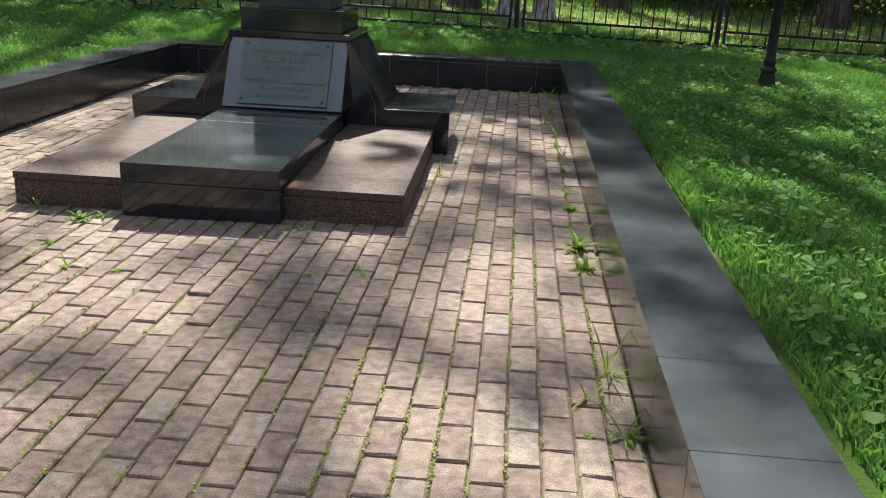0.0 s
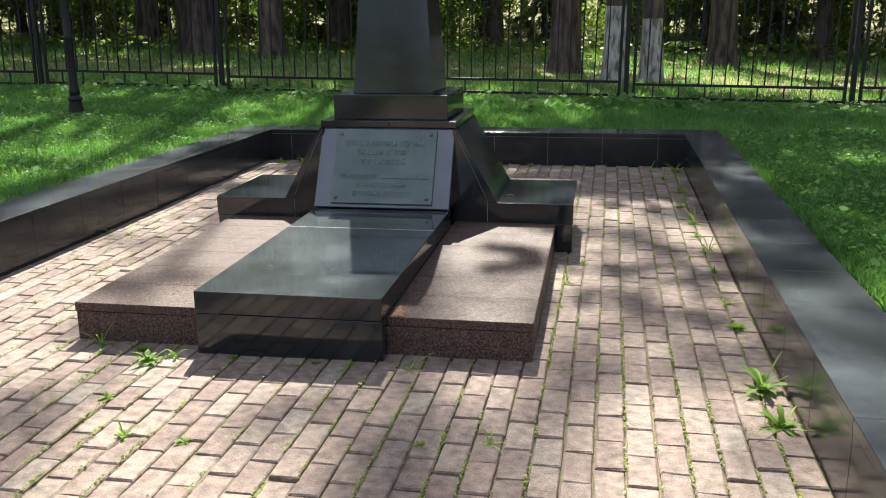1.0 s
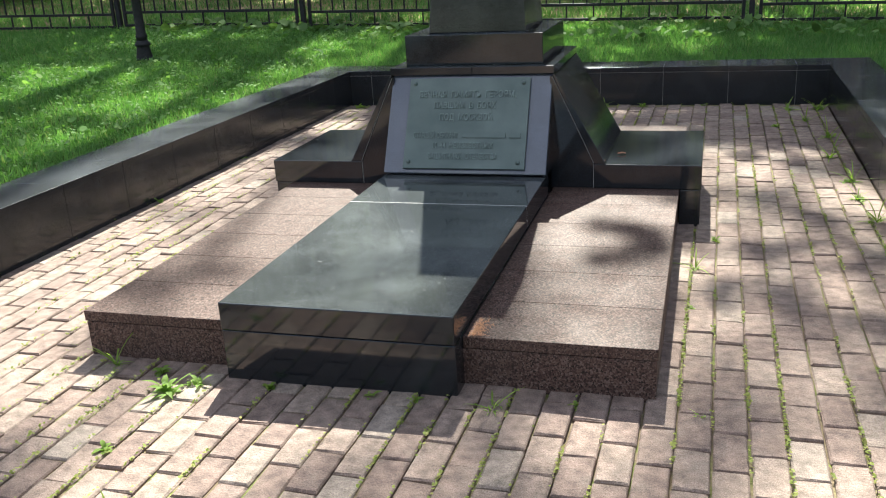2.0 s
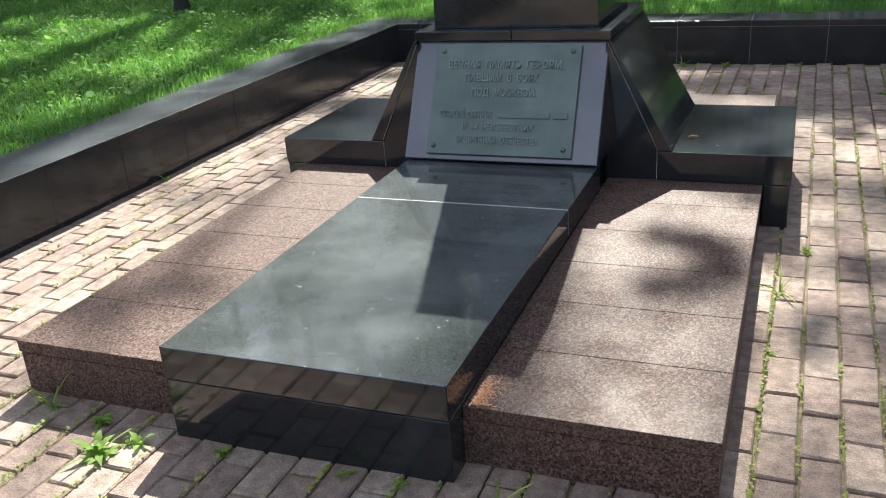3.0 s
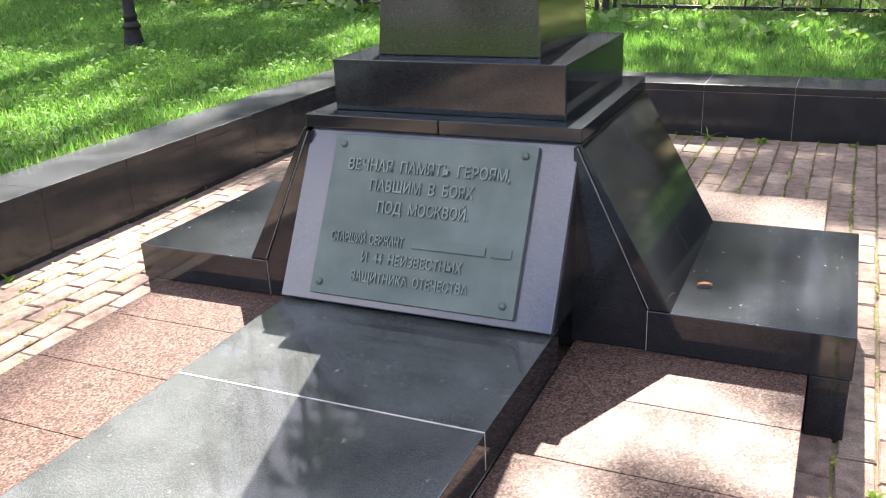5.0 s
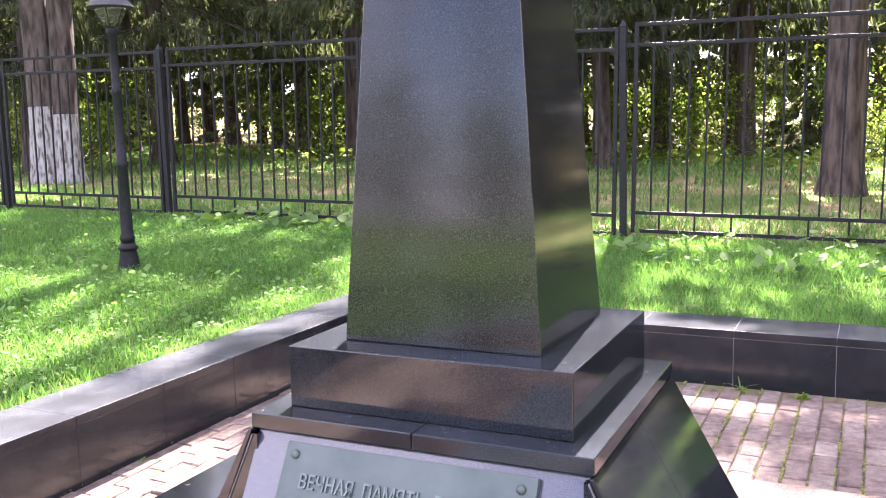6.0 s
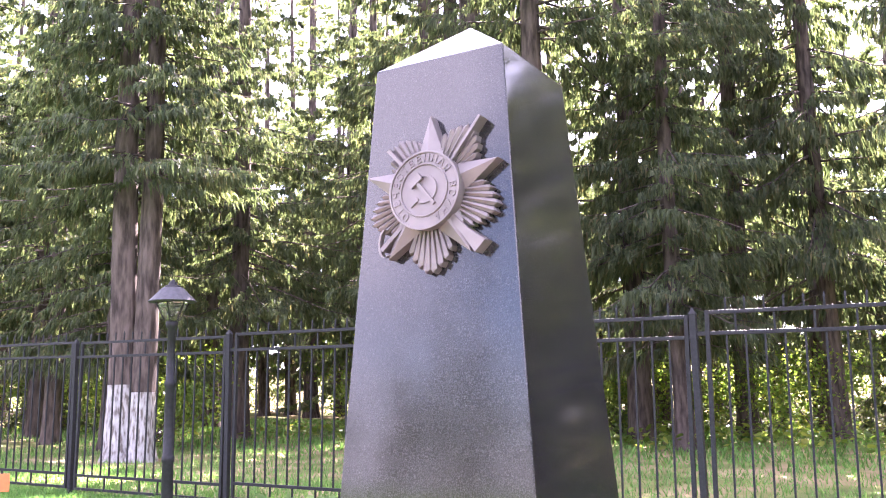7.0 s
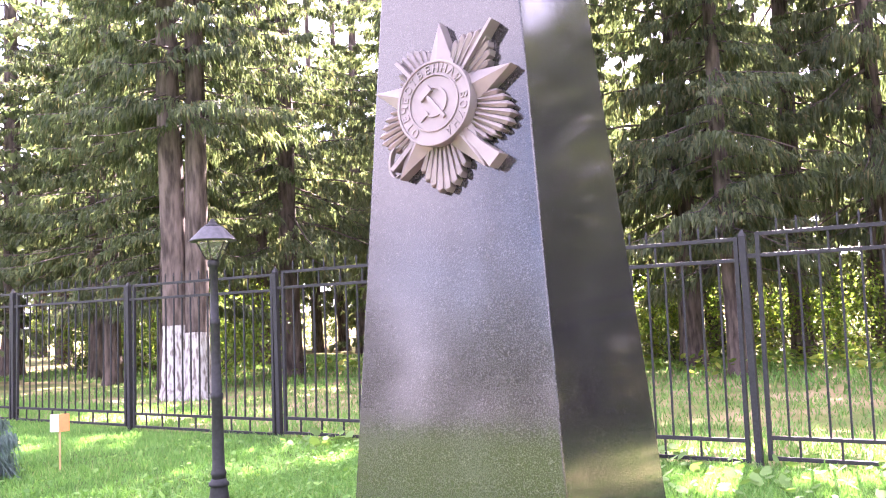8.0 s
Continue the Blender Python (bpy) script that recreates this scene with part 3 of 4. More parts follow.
def fence_panel():
    pan = thing("fence", "black wrought-iron fence panel with upright bars", "fence", "fence panels")
    for x in (-1.4, 1.4):
        part("stile", block(bmesh.new(), x - 0.02, x + 0.02, -0.02, 0.02, 0.05, 2.145, 0.003), M_IRON, pan)
    for z in (0.07, 0.255, 1.925, 2.125):
        part("rail", block(bmesh.new(), -1.379, 1.379, -0.018, 0.018, z - 0.018, z + 0.018, 0.003), M_IRON, pan)
    for x in (-1.46, 1.46):
        part("bracket", quick_box(bmesh.new(), x - 0.045, x + 0.045, -0.012, 0.012, 1.905, 1.945), M_IRON, pan)
    pick = spike = None
    for i in range(1, 16):
        x = -1.4 + 2.8 * i / 16
        if pick is None:
            pick = part("picket", quick_box(bmesh.new(), -0.009, 0.009, -0.009, 0.009, 0.27, 1.91), M_IRON, pan)
            bm = bmesh.new()
            quick_box(bm, -0.008, 0.008, -0.008, 0.008, 2.14, 2.225)
            solid(bm, [(-0.013, -0.008, 2.225), (0.013, -0.008, 2.225), (0.013, 0.008, 2.225), (-0.013, 0.008, 2.225)], [(-0.002, -0.002, 2.27), (0.002, -0.002, 2.27), (0.002, 0.002, 2.27), (-0.002, 0.002, 2.27)])
            spike = part("spike", bm, M_IRON, pan)
            pick.location.x = spike.location.x = x
        else:
            for src, nm in ((pick, "picket"), (spike, "spike")):
                o = new(nm, src.data)
                o.parent, o.location.x = pan, x
        if i % 2 == 0:
            for z0, z1 in ((0.085, 0.24), (1.94, 2.11)):
                part("short_bar", quick_box(bmesh.new(), x - 0.009 - 0.0875, x + 0.009 - 0.0875, -0.009, 0.009, z0, z1), M_IRON, pan)
    return pan


FENCE_Y = 9.33
posts = [-1.272 + 3.0 * k for k in range(-6, 5)]
p0, n0 = fence_post(), fence_panel()
for i, x in enumerate(posts):
    z = float(lawn_z(x, FENCE_Y)) - 0.01
    if i == 0:
        p0.location = (x, FENCE_Y, z)
    else:
        copy_thing(p0, pose(x, FENCE_Y, z))
    if i < len(posts) - 1:
        xm = x + 1.5
        m = pose(xm, FENCE_Y, float(lawn_z(xm, FENCE_Y)) - 0.005, 0, 1.03)
        if i == 0:
            n0.matrix_basis = m
        else:
            copy_thing(n0, m)


# ---- lamps on the lawn ----
def garden_lamp(x, y):
    z = float(lawn_z(x, y)) - 0.02
    lamp = thing("garden_lamp", "black cast-iron garden lamp with a conical hood, unlit, on the lawn", "lamp", "garden lamps", at=(x, y, z))
    part("base", lathe(bmesh.new(), [(0.1, 0), (0.096, 0.03), (0.08, 0.12), (0.067, 0.2), (0.069, 0.21), (0.08, 0.215), (0.082, 0.235), (0.066, 0.25), (0.058, 0.27)], 18), M_IRON, lamp, smooth=True)
    part("pole", lathe(bmesh.new(), [(0.055, 0.27), (0.058, 0.3), (0.063, 0.31), (0.058, 0.325), (0.05, 0.35), (0.043, 0.9), (0.05, 0.91), (0.05, 0.95), (0.042, 0.96), (0.036, 1.5), (0.043, 1.51), (0.043, 1.55), (0.034, 1.56), (0.031, 1.98), (0.045, 1.99), (0.05, 2.03), (0.04, 2.045)], 18), M_IRON, lamp, smooth=True)
    part("glass", lathe(bmesh.new(), [(0.055, 2.045), (0.075, 2.08), (0.115, 2.165), (0.13, 2.2)], 18), M_GLASS, lamp, "clear tapered glass", smooth=True)
    for k in range(6):
        a = k * math.pi / 3
        bm = bmesh.new()
        solid(bm, [(0.055, -0.004, 2.045), (0.063, -0.004, 2.045), (0.063, 0.004, 2.045), (0.055, 0.004, 2.045)], [(0.132, -0.004, 2.2), (0.14, -0.004, 2.2), (0.14, 0.004, 2.2), (0.132, 0.004, 2.2)])
        part("glazing_bar", bm, M_IRON, lamp).rotation_euler.z = a
    part("hood", lathe(bmesh.new(), [(0.15, 2.195), (0.188, 2.2), (0.19, 2.206), (0.085, 2.315), (0.078, 2.32), (0.06, 2.322)], 24), M_HOOD, lamp, "grey sheet-metal hood", smooth=False)
    part("finial", lathe(bmesh.new(), [(0.07, 2.322), (0.06, 2.335), (0.035, 2.345), (0.035, 2.36), (0.02, 2.368), (0.02, 2.38), (0.004, 2.39)], 14), M_IRON, lamp, smooth=True)
    lamp.scale.z = 0.978
    return lamp


M_HOOD = plain("grey_hood_metal", (0.045, 0.043, 0.05), 0.7, 0.0)
garden_lamp(-4.535, 5.8)
garden_lamp(4.25, 4.7)


# ---- plants ----
def blades(name, xs, ys, zs, height, width, lean, mat, label, category, parent=None, fine=True):
    """Curved grass blades, two faces each."""
    n = len(xs)
    h = height * rng.uniform(0.55, 1.25, n)
    a, t = rng.uniform(0, 2 * np.pi, n), rng.uniform(0, 2 * np.pi, n)
    ln = lean * rng.uniform(0.1, 1.0, n) * h
    w = width * rng.uniform(0.7, 1.3, n)
    base = np.stack([xs, ys, zs], 1)
    side = np.stack([np.cos(a), np.sin(a), 0 * a], 1) * w[:, None] / 2
    way = np.stack([np.cos(t), np.sin(t), 0 * t], 1)
    up = np.array([0, 0, 1.0])
    mid = base + way * (ln * 0.35)[:, None] + up * (h * 0.6)[:, None]
    tip = base + way * ln[:, None] + up * (h * np.where(lean > 1, 0.75, 1.0))[:, None]
    if not fine:
        v = np.stack([base - side, base + side, tip], 1).reshape(-1, 3)
        return tagged(raw(name, v, np.arange(n)[:, None] * 3 + np.arange(3)[None], mat, parent), label, category, kind="stuff")
    v = np.stack([base - side, base + side, mid + side * 0.8, tip, mid - side * 0.8], 1).reshape(-1, 3)
    f = np.arange(n)[:, None] * 5 + np.array([[0, 1, 2, 3, 4]])
    return tagged(raw(name, v, f, mat, parent), label, category, kind="stuff")


def scatter(x0, x1, y0, y1, per):
    n = int((x1 - x0) * (y1 - y0) * per)
    xs, ys = rng.uniform(x0, x1, n), rng.uniform(y0, y1, n)
    out = (xs - 0.0105 * ys > 2.54) | (xs - 0.0105 * ys < -2.605) | (ys > 6.03 - 0.0105 * xs)
    clump = np.array([noise.noise((x * 0.8, y * 0.8, 0)) for x, y in zip(xs, ys)]) if n < 40000 else np.sin(xs * 2.1 + np.sin(ys * 1.7) * 1.5) * np.sin(ys * 2.3 + np.sin(xs * 1.3))
    keep = out & (rng.uniform(0, 1, n) < 0.75 + 0.35 * clump)
    return xs[keep], ys[keep]


def lawn(x0, x1, y0, y1, per, h, w, fine=False):
    xs, ys = scatter(x0, x1, y0, y1, per)
    blades("lawn_grass", xs, ys, lawn_z(xs, ys) - 0.01, h, w, 0.9, M_GRASS, "uncut bright green lawn grass round the kerb", "grass", fine=fine)


lawn(2.58, 4.4, -3.0, 3.2, 8000, 0.072, 0.008, True)
lawn(2.58, 4.4, 3.2, 6.2, 5000, 0.075, 0.012)
lawn(4.4, 9.5, 0.0, 9.3, 2600, 0.075, 0.015)
lawn(-5.2, -2.58, -1.0, 9.3, 3900, 0.075, 0.013)
lawn(-2.6, 4.4, 6.0, 9.3, 3400, 0.07, 0.013)
lawn(-15, -5.2, 1.0, 9.3, 1700, 0.08, 0.017)
lawn(-15, -2.58, -8.0, 1.0, 600, 0.08, 0.013)
lawn(2.58, 9.5, -8.0, 0.0, 600, 0.08, 0.013)
lawn(-20, 11, 9.3, 12.0, 420, 0.11, 0.02)
lawn(-20, 11, 12.0, 17.0, 130, 0.11, 0.022)
lawn(-32, 13, 17.0, 34.0, 60, 0.16, 0.045)


def leaf_fan(n, length, width, droop, z0=0.0, spread=1.0):
    """Leaves from one root: long pointed blades, folded a little, bending outwards."""
    vs, fs = [(0.0, 0.0, z0)], []
    for i in range(n):
        a = 2 * math.pi * i / n + random.uniform(-0.4, 0.4)
        L = length * random.uniform(0.6, 1.15)
        e0 = radians(random.uniform(14, 72))
        px, pz = 0.0, z0
        k = len(vs)
        rows = 5
        for j in range(rows + 1):
            s = j / rows
            w = width * math.sin(math.pi * min(1, 0.12 + 0.88 * s)) ** 0.8 * (1 + 0.35 * ((j % 2) - 0.5)) / 2
            c, sn = math.cos(a), math.sin(a)
            for q, dz in ((-w, 0.25 * w), (0, 0), (w, 0.25 * w)):
                vs.append((px * spread * c - q * sn, px * spread * sn + q * c, pz + dz))
            e = e0 - droop * s
            px += L / rows * math.cos(e)
            pz += L / rows * math.sin(e)
        for j in range(rows):
            for q in range(2):
                b = k + j * 3 + q
                quad = [b, b + 1, b + 4, b + 3]
                fs.append([0 if u == k + 1 else u for u in quad])
    return np.array(vs), np.array(fs)


def weed(x, y, z, n, length, width, name="weed", label="green weed growing from a joint in the paving", tall=0):
    v, f = leaf_fan(max(3, n // 2), length * 0.75, width * 0.6, 1.2)
    for i in range(3):
        v2, f2 = leaf_fan(random.randint(3, 5), length * random.uniform(0.3, 0.65), width * random.uniform(0.35, 0.6), 1.3)
        turn, far = random.uniform(0, 6.3), length * random.uniform(0.1, 0.5)
        v2 = v2 + np.array([far * 0.4 * math.cos(turn), far * math.sin(turn), 0.0])
        f = np.concatenate([f, f2 + len(v)])
        v = np.concatenate([v, v2])
    if tall:
        v2, f2 = leaf_fan(tall, length * 1.6, 0.007, 0.7)
        f = np.concatenate([f, f2 + len(v)])
        v = np.concatenate([v, v2])
    ob = raw(name, v, f, M_WEED)
    ob.location = (x, y, z)
    ob.rotation_euler.z = random.uniform(0, 6)
    return tagged(ob, label, "weed", "weeds in the joints")


# weeds along the kerb's foot and round the plinth
for x, y, n, L, w, tall in ((2.11, -0.06, 18, 0.2, 0.05, 4), (2.12, -0.42, 13, 0.16, 0.045, 4), (2.1, 0.7, 11, 0.1, 0.04, 0), (2.12, 1.1, 9, 0.08, 0.03, 4), (2.11, -1.58, 5, 0.16, 0.014, 8),
                            (2.02, -1.8, 9, 0.09, 0.026, 5), (2.12, -2.04, 10, 0.13, 0.032, 3), (2.0, -2.06, 12, 0.05, 0.026, 0), (2.13, -2.5, 6, 0.08, 0.045, 0), (2.12, 1.7, 7, 0.07, 0.025, 6), (2.14, 2.2, 7, 0.1, 0.014, 9), (2.1, 2.6, 9, 0.08, 0.03, 6),
                            (2.13, 3.0, 9, 0.12, 0.03, 6), (2.07, 3.6, 9, 0.13, 0.03, 5), (2.12, 4.2, 11, 0.15, 0.04, 3), (2.02, 4.8, 11, 0.12, 0.04, 4), (1.92, 5.3, 9, 0.14, 0.04, 5), (2.16, 5.3, 11, 0.15, 0.04, 5), (1.75, 4.6, 9, 0.07, 0.03, 0),
                            (0.7, 5.5, 9, 0.1, 0.04, 0), (0.35, 5.55, 9, 0.09, 0.04, 3), (1.2, 5.5, 7, 0.08, 0.03, 0), (-1.4, 5.5, 11, 0.15, 0.045, 0), (-1.75, 5.5, 11, 0.16, 0.04, 2), (-2.0, 5.45, 9, 0.14, 0.04, 0), (-1.2, 5.45, 9, 0.11, 0.04, 3),
                            (-0.62, -0.14, 12, 0.14, 0.035, 2), (-0.52, -0.07, 8, 0.09, 0.028, 0), (-0.95, 0.03, 6, 0.1, 0.009, 7), (0.58, -0.06, 4, 0.09, 0.012, 5), (0.14, -0.04, 9, 0.055, 0.028, 0), (-0.25, -0.04, 9, 0.055, 0.028, 0), (0.3, -0.04, 9, 0.06, 0.026, 0),
                            (1.25, 0.01, 8, 0.05, 0.02, 2), (1.01, -0.71, 7, 0.06, 0.018, 5), (0.77, -0.76, 10, 0.06, 0.028, 0), (-0.11, -0.86, 10, 0.06, 0.028, 0), (-0.35, -0.85, 7, 0.07, 0.02, 3), (-0.6, -0.53, 9, 0.06, 0.028, 0), (-0.73, 0.0, 9, 0.07, 0.03, 0), (-2.15, 2.2, 7, 0.06, 0.03, 0), (-2.15, 3.4, 7, 0.06, 0.03, 2),
                            (0.85, 0.02, 9, 0.05, 0.02, 0), (1.2, 0.9, 8, 0.04, 0.02, 0), (1.3, 1.8, 8, 0.05, 0.02, 0), (1.21, 1.4, 6, 0.09, 0.01, 4)):
    weed(x - 0.04 if x > 1.9 else x, y, -0.005, n, L, w, tall=tall)
weed(2.72, -0.5, 0.27, 9, 0.16, 0.045, "weed", "broad-leaved weed standing in the lawn beside the kerb", 0)
weed(2.85, -0.25, 0.27, 11, 0.2, 0.04, "weed", "broad-leaved weed standing in the lawn beside the kerb", 3)
for i in range(110):
    x, y = (random.uniform(2.68, 4.6), random.uniform(-2.8, 5.5)) if i < 75 else (random.uniform(-6, -2.8), random.uniform(1, 7))
    weed(x, y, float(lawn_z(x, y)) - 0.01, 9, random.uniform(0.1, 0.17), random.uniform(0.025, 0.045), "dandelion", "leafy dandelion rosette growing in the lawn grass", 0)


def leaf_patch(name, xs, ys, size, mat, label, category, stalk=0.1, z=None):
    """Round leaves held at odd tilts on short stalks."""
    n = len(xs)
    zs = lawn_z(xs, ys) if z is None else z
    r = size * rng.uniform(0.5, 1.25, n)
    k = 7
    ang = np.linspace(0, 2 * np.pi, k, endpoint=False)
    rad = np.array([1.15, 0.95, 0.8, 0.55, 0.55, 0.8, 0.95])
    lx, ly = np.cos(ang) * rad, np.sin(ang) * rad
    yaw, tx, ty = rng.uniform(0, 6.3, n), rng.normal(0, 0.38, n), rng.normal(0, 0.38, n)
    X = r[:, None] * (np.cos(yaw)[:, None] * lx - np.sin(yaw)[:, None] * ly)
    Y = r[:, None] * (np.sin(yaw)[:, None] * lx + np.cos(yaw)[:, None] * ly)
    Z = X * tx[:, None] + Y * ty[:, None] + (stalk * rng.uniform(0.3, 1.3, n))[:, None]
    v = np.stack([xs[:, None] + X, ys[:, None] + Y, zs[:, None] + Z], -1).reshape(-1, 3)
    f = np.arange(n)[:, None] * k + np.arange(k)[None]
    return tagged(raw(name, v, f, mat), label, category, kind="stuff")


def band(n, x0, x1, y0, y1, power=1.0):
    xs, ys = rng.uniform(x0, x1, n), y0 + (y1 - y0) * rng.uniform(0, 1, n) ** power
    ok = (np.abs(xs) > 2.64) | (ys > 6.2)
    return xs[ok], ys[ok]


leaf_patch("burdock_leaves", *band(900, -3, 9, 7.5, 9.8), 0.055, M_BURDOCK, "broad pale-green burdock leaves along the fence foot", "leaves", 0.09)
leaf_patch("burdock_leaves", *band(300, -6.6, -2.0, 8.5, 9.6), 0.07, M_BURDOCK, "broad pale-green burdock leaves along the fence foot", "leaves", 0.1)
leaf_patch("lawn_weeds", *band(4200, 2.6, 5.4, -3.0, 6), 0.028, M_LEAF, "small broad weed leaves among the lawn grass", "leaves", 0.06)
leaf_patch("lawn_weeds", *band(2600, -8, -2.7, -0.5, 9), 0.028, M_LEAF, "small broad weed leaves among the lawn grass", "leaves", 0.07)
leaf_patch("clover", *band(18000, 2.66, 5.2, -3.0, 6.0), 0.013, M_CLOVER, "low clover leaves among the lawn grass", "leaves", 0.06)
leaf_patch("clover", *band(12000, -6.0, -2.66, 0.5, 8.5), 0.014, M_CLOVER, "low clover leaves among the lawn grass", "leaves", 0.06)
leaf_patch("undergrowth", *band(5000, -18, 16, 20, 34), 0.1, M_BUSH, "low leafy undergrowth on the forest floor", "undergrowth", 0.35)
# moss and tiny sprouts in the paving joints
nx = 90000
jy = rng.uniform(-3, 5.6, nx)
jx = -2.2117 + 0.1093 * rng.integers(0, 40, nx) + rng.normal(0, 0.0035, nx) + 0.0105 * jy
pick = np.sin(np.round(jx / 0.1093) * 2.4) * 0.5 + np.sin(jy * 2.3 + jx * 5) * 0.4 + np.sin(jy * 17 + jx * 31) * 0.45 + rng.normal(0, 0.3, nx) > 0.4
clear = ~((np.abs(jx) < 1.12) & (jy > 0.08) & (jy < 3.75)) & ~((np.abs(jx) < 1.25) & (jy > 2.0) & (jy < 3.0)) & ~((np.abs(jx) < 0.46) & (jy > -0.01) & (jy < 2))
jx, jy = jx[pick & clear], jy[pick & clear]
leaf_patch("joint_sprouts", jx, jy, 0.0058, M_SPROUT, "tiny green sprouts and moss in the paving joints", "sprouts", 0.011, np.zeros(len(jx)))


# ---- trees ----
def spruce_mesh(seed, height, crown, reach, per, wide=1.0, step=1.0):
    """A crown of drooping boughs hung with needle-clad twigs."""
    r = np.random.default_rng(seed)
    P, S, T = [], [], []
    z = crown
    boughs = []
    while z < height - 0.4:
        k = (height - z) / (height - crown)
        boughs.append((z, r.uniform(0, 2 * np.pi), reach * (0.18 + 0.82 * min(1, k ** 0.75)) * r.uniform(0.5, 1.12)))
        z += r.uniform(0.05, 0.17) * step * (1.0 if z < 12 else 4.6)
    stems_v, stems_f = [], []
    for z, a, L in boughs:
        k = (height - z) / height
        n = int(per * L * ((1.6 if per > 50 else 0.9) if z < 12 else 2.0 if per > 50 else 1.5))
        # twigs gather on side shoots along the bough
        m = max(4, int(L * 7))
        shoot = r.integers(0, m, n)
        ss = np.sort(r.uniform(0.15, 1, m))[shoot]
        sgn = np.where(r.uniform(0, 1, m) < 0.5, -1, 1)[shoot]
        far = r.uniform(0, 1, n) * 0.34 * L * (1.1 - ss) ** 0.7 + 0.03
        rise, sag = r.uniform(-0.3, 0.1), 0.3 * k + r.uniform(0, 0.12)
        line = lambda s: z + L * (rise * s - sag * s * s + 0.2 * s ** 4)
        c, sn = np.cos(a), np.sin(a)
        s2 = ss + far / L * 0.6
        side = sgn * far * 0.8
        base = np.stack([L * s2 * c - side * sn, L * s2 * sn + side * c, line(s2) - far * 0.35 * k], 1) + r.normal(0, 0.025, (n, 3))
        hang = r.uniform(0.1, 0.34, n) * (0.45 + 0.75 * k)
        out = np.stack([c + r.normal(0, 0.5, n), sn + r.normal(0, 0.5, n), np.zeros(n)], 1) * (hang * r.uniform(0.0, 0.5, n))[:, None]
        tip = base + out - np.array([0, 0, 1]) * (hang * r.uniform(0.35, 1.1, n))[:, None]
        ang = r.uniform(0, 2 * np.pi, n)
        S.append(np.stack([np.cos(ang), np.sin(ang), r.normal(0, 0.4, n)], 1) * (wide * r.uniform(0.012, 0.028, n))[:, None])
        P.append(base), T.append(tip)
        b0 = len(stems_v)
        q = [0, 0.35, 0.7, 1.0]
        for t in q:
            p = np.array([L * t * c, L * t * sn, line(t)])
            ww = 0.026 * (1 - 0.85 * t) * (0.5 + L / 4)
            for dx, dz in ((-ww, -ww * 0.6), (ww, -ww * 0.6), (0, ww)):
                stems_v.append(p + np.array([-sn * dx, c * dx, dz]))
        for j in range(3):
            for e in range(3):
                i0, i1 = b0 + j * 3 + e, b0 + j * 3 + (e + 1) % 3
                stems_f.append((i0, i1, i1 + 3, i0 + 3))
    P, S, T = np.concatenate(P), np.concatenate(S), np.concatenate(T)
    v = np.stack([P + S, T, P - S], 1).reshape(-1, 3)
    f = np.arange(len(P))[:, None] * 3 + np.arange(3)[None]
    return v, f, np.array(stems_v), np.array(stems_f)


def trunk_mesh(bm, height, radius, top=0.03, z0=-0.2, seed=0, flare=1.5):
    seg, rows = 14, 12
    rnd = random.Random(seed)
    ph = [rnd.uniform(0, 6) for _ in range(4)]
    rings = []
    for j in range(rows + 1):
        t = j / rows
        z = z0 + (height - z0) * t ** 1.6
        r = radius * (1 - t ** 1.6) + top
        if z < 0.9:
            r *= 1 + (flare - 1) * max(0, 1 - (z - z0) / 1.0) ** 2
        ring = []
        for i in range(seg):
            a = 2 * math.pi * i / seg
            q = r * (1 + 0.07 * math.sin(3 * a + ph[0]) + 0.05 * math.sin(5 * a + ph[1] + z))
            ring.append(bm.verts.new((q * math.cos(a) + 0.05 * math.sin(z * 0.4 + ph[2]), q * math.sin(a) + 0.05 * math.sin(z * 0.35 + ph[3]), z)))
        rings.append(ring)
    for a, b in zip(rings, rings[1:]):
        for i in range(seg):
            bm.faces.new((a[i], a[(i + 1) % seg], b[(i + 1) % seg], b[i]))
    bm.faces.new(rings[-1])
    return bm


def spruce(seed, height, radius, crown, reach, per, white=False, label="tall spruce with drooping boughs and a bare lower trunk", wide=1.0, step=1.0, needles=None):
    tree = thing("spruce_tree", label, "tree", "forest spruces")
    v, f, sv, sf = spruce_mesh(seed, height, crown, reach, per, wide, step)
    part("trunk", trunk_mesh(bmesh.new(), height, radius, seed=seed), M_BARK, tree, smooth=True)
    raw("bough_frame", sv, sf, M_BARK, tree)["kind"] = "stuff"
    raw("crown", v, f, needles or M_NEEDLE, tree)
    if white:
        wrap = trunk_mesh(bmesh.new(), height, radius, seed=seed)
        for vv in wrap.verts:
            vv.co.x *= 1.012
            vv.co.y *= 1.012
        bmesh.ops.bisect_plane(wrap, geom=wrap.verts[:] + wrap.edges[:] + wrap.faces[:], plane_co=(0, 0, 1.5), plane_no=(0, 0, 1), clear_outer=True)
        part("whitewash", wrap, M_WHITE, tree, "whitewashed foot of the trunk", smooth=True)
    return tree


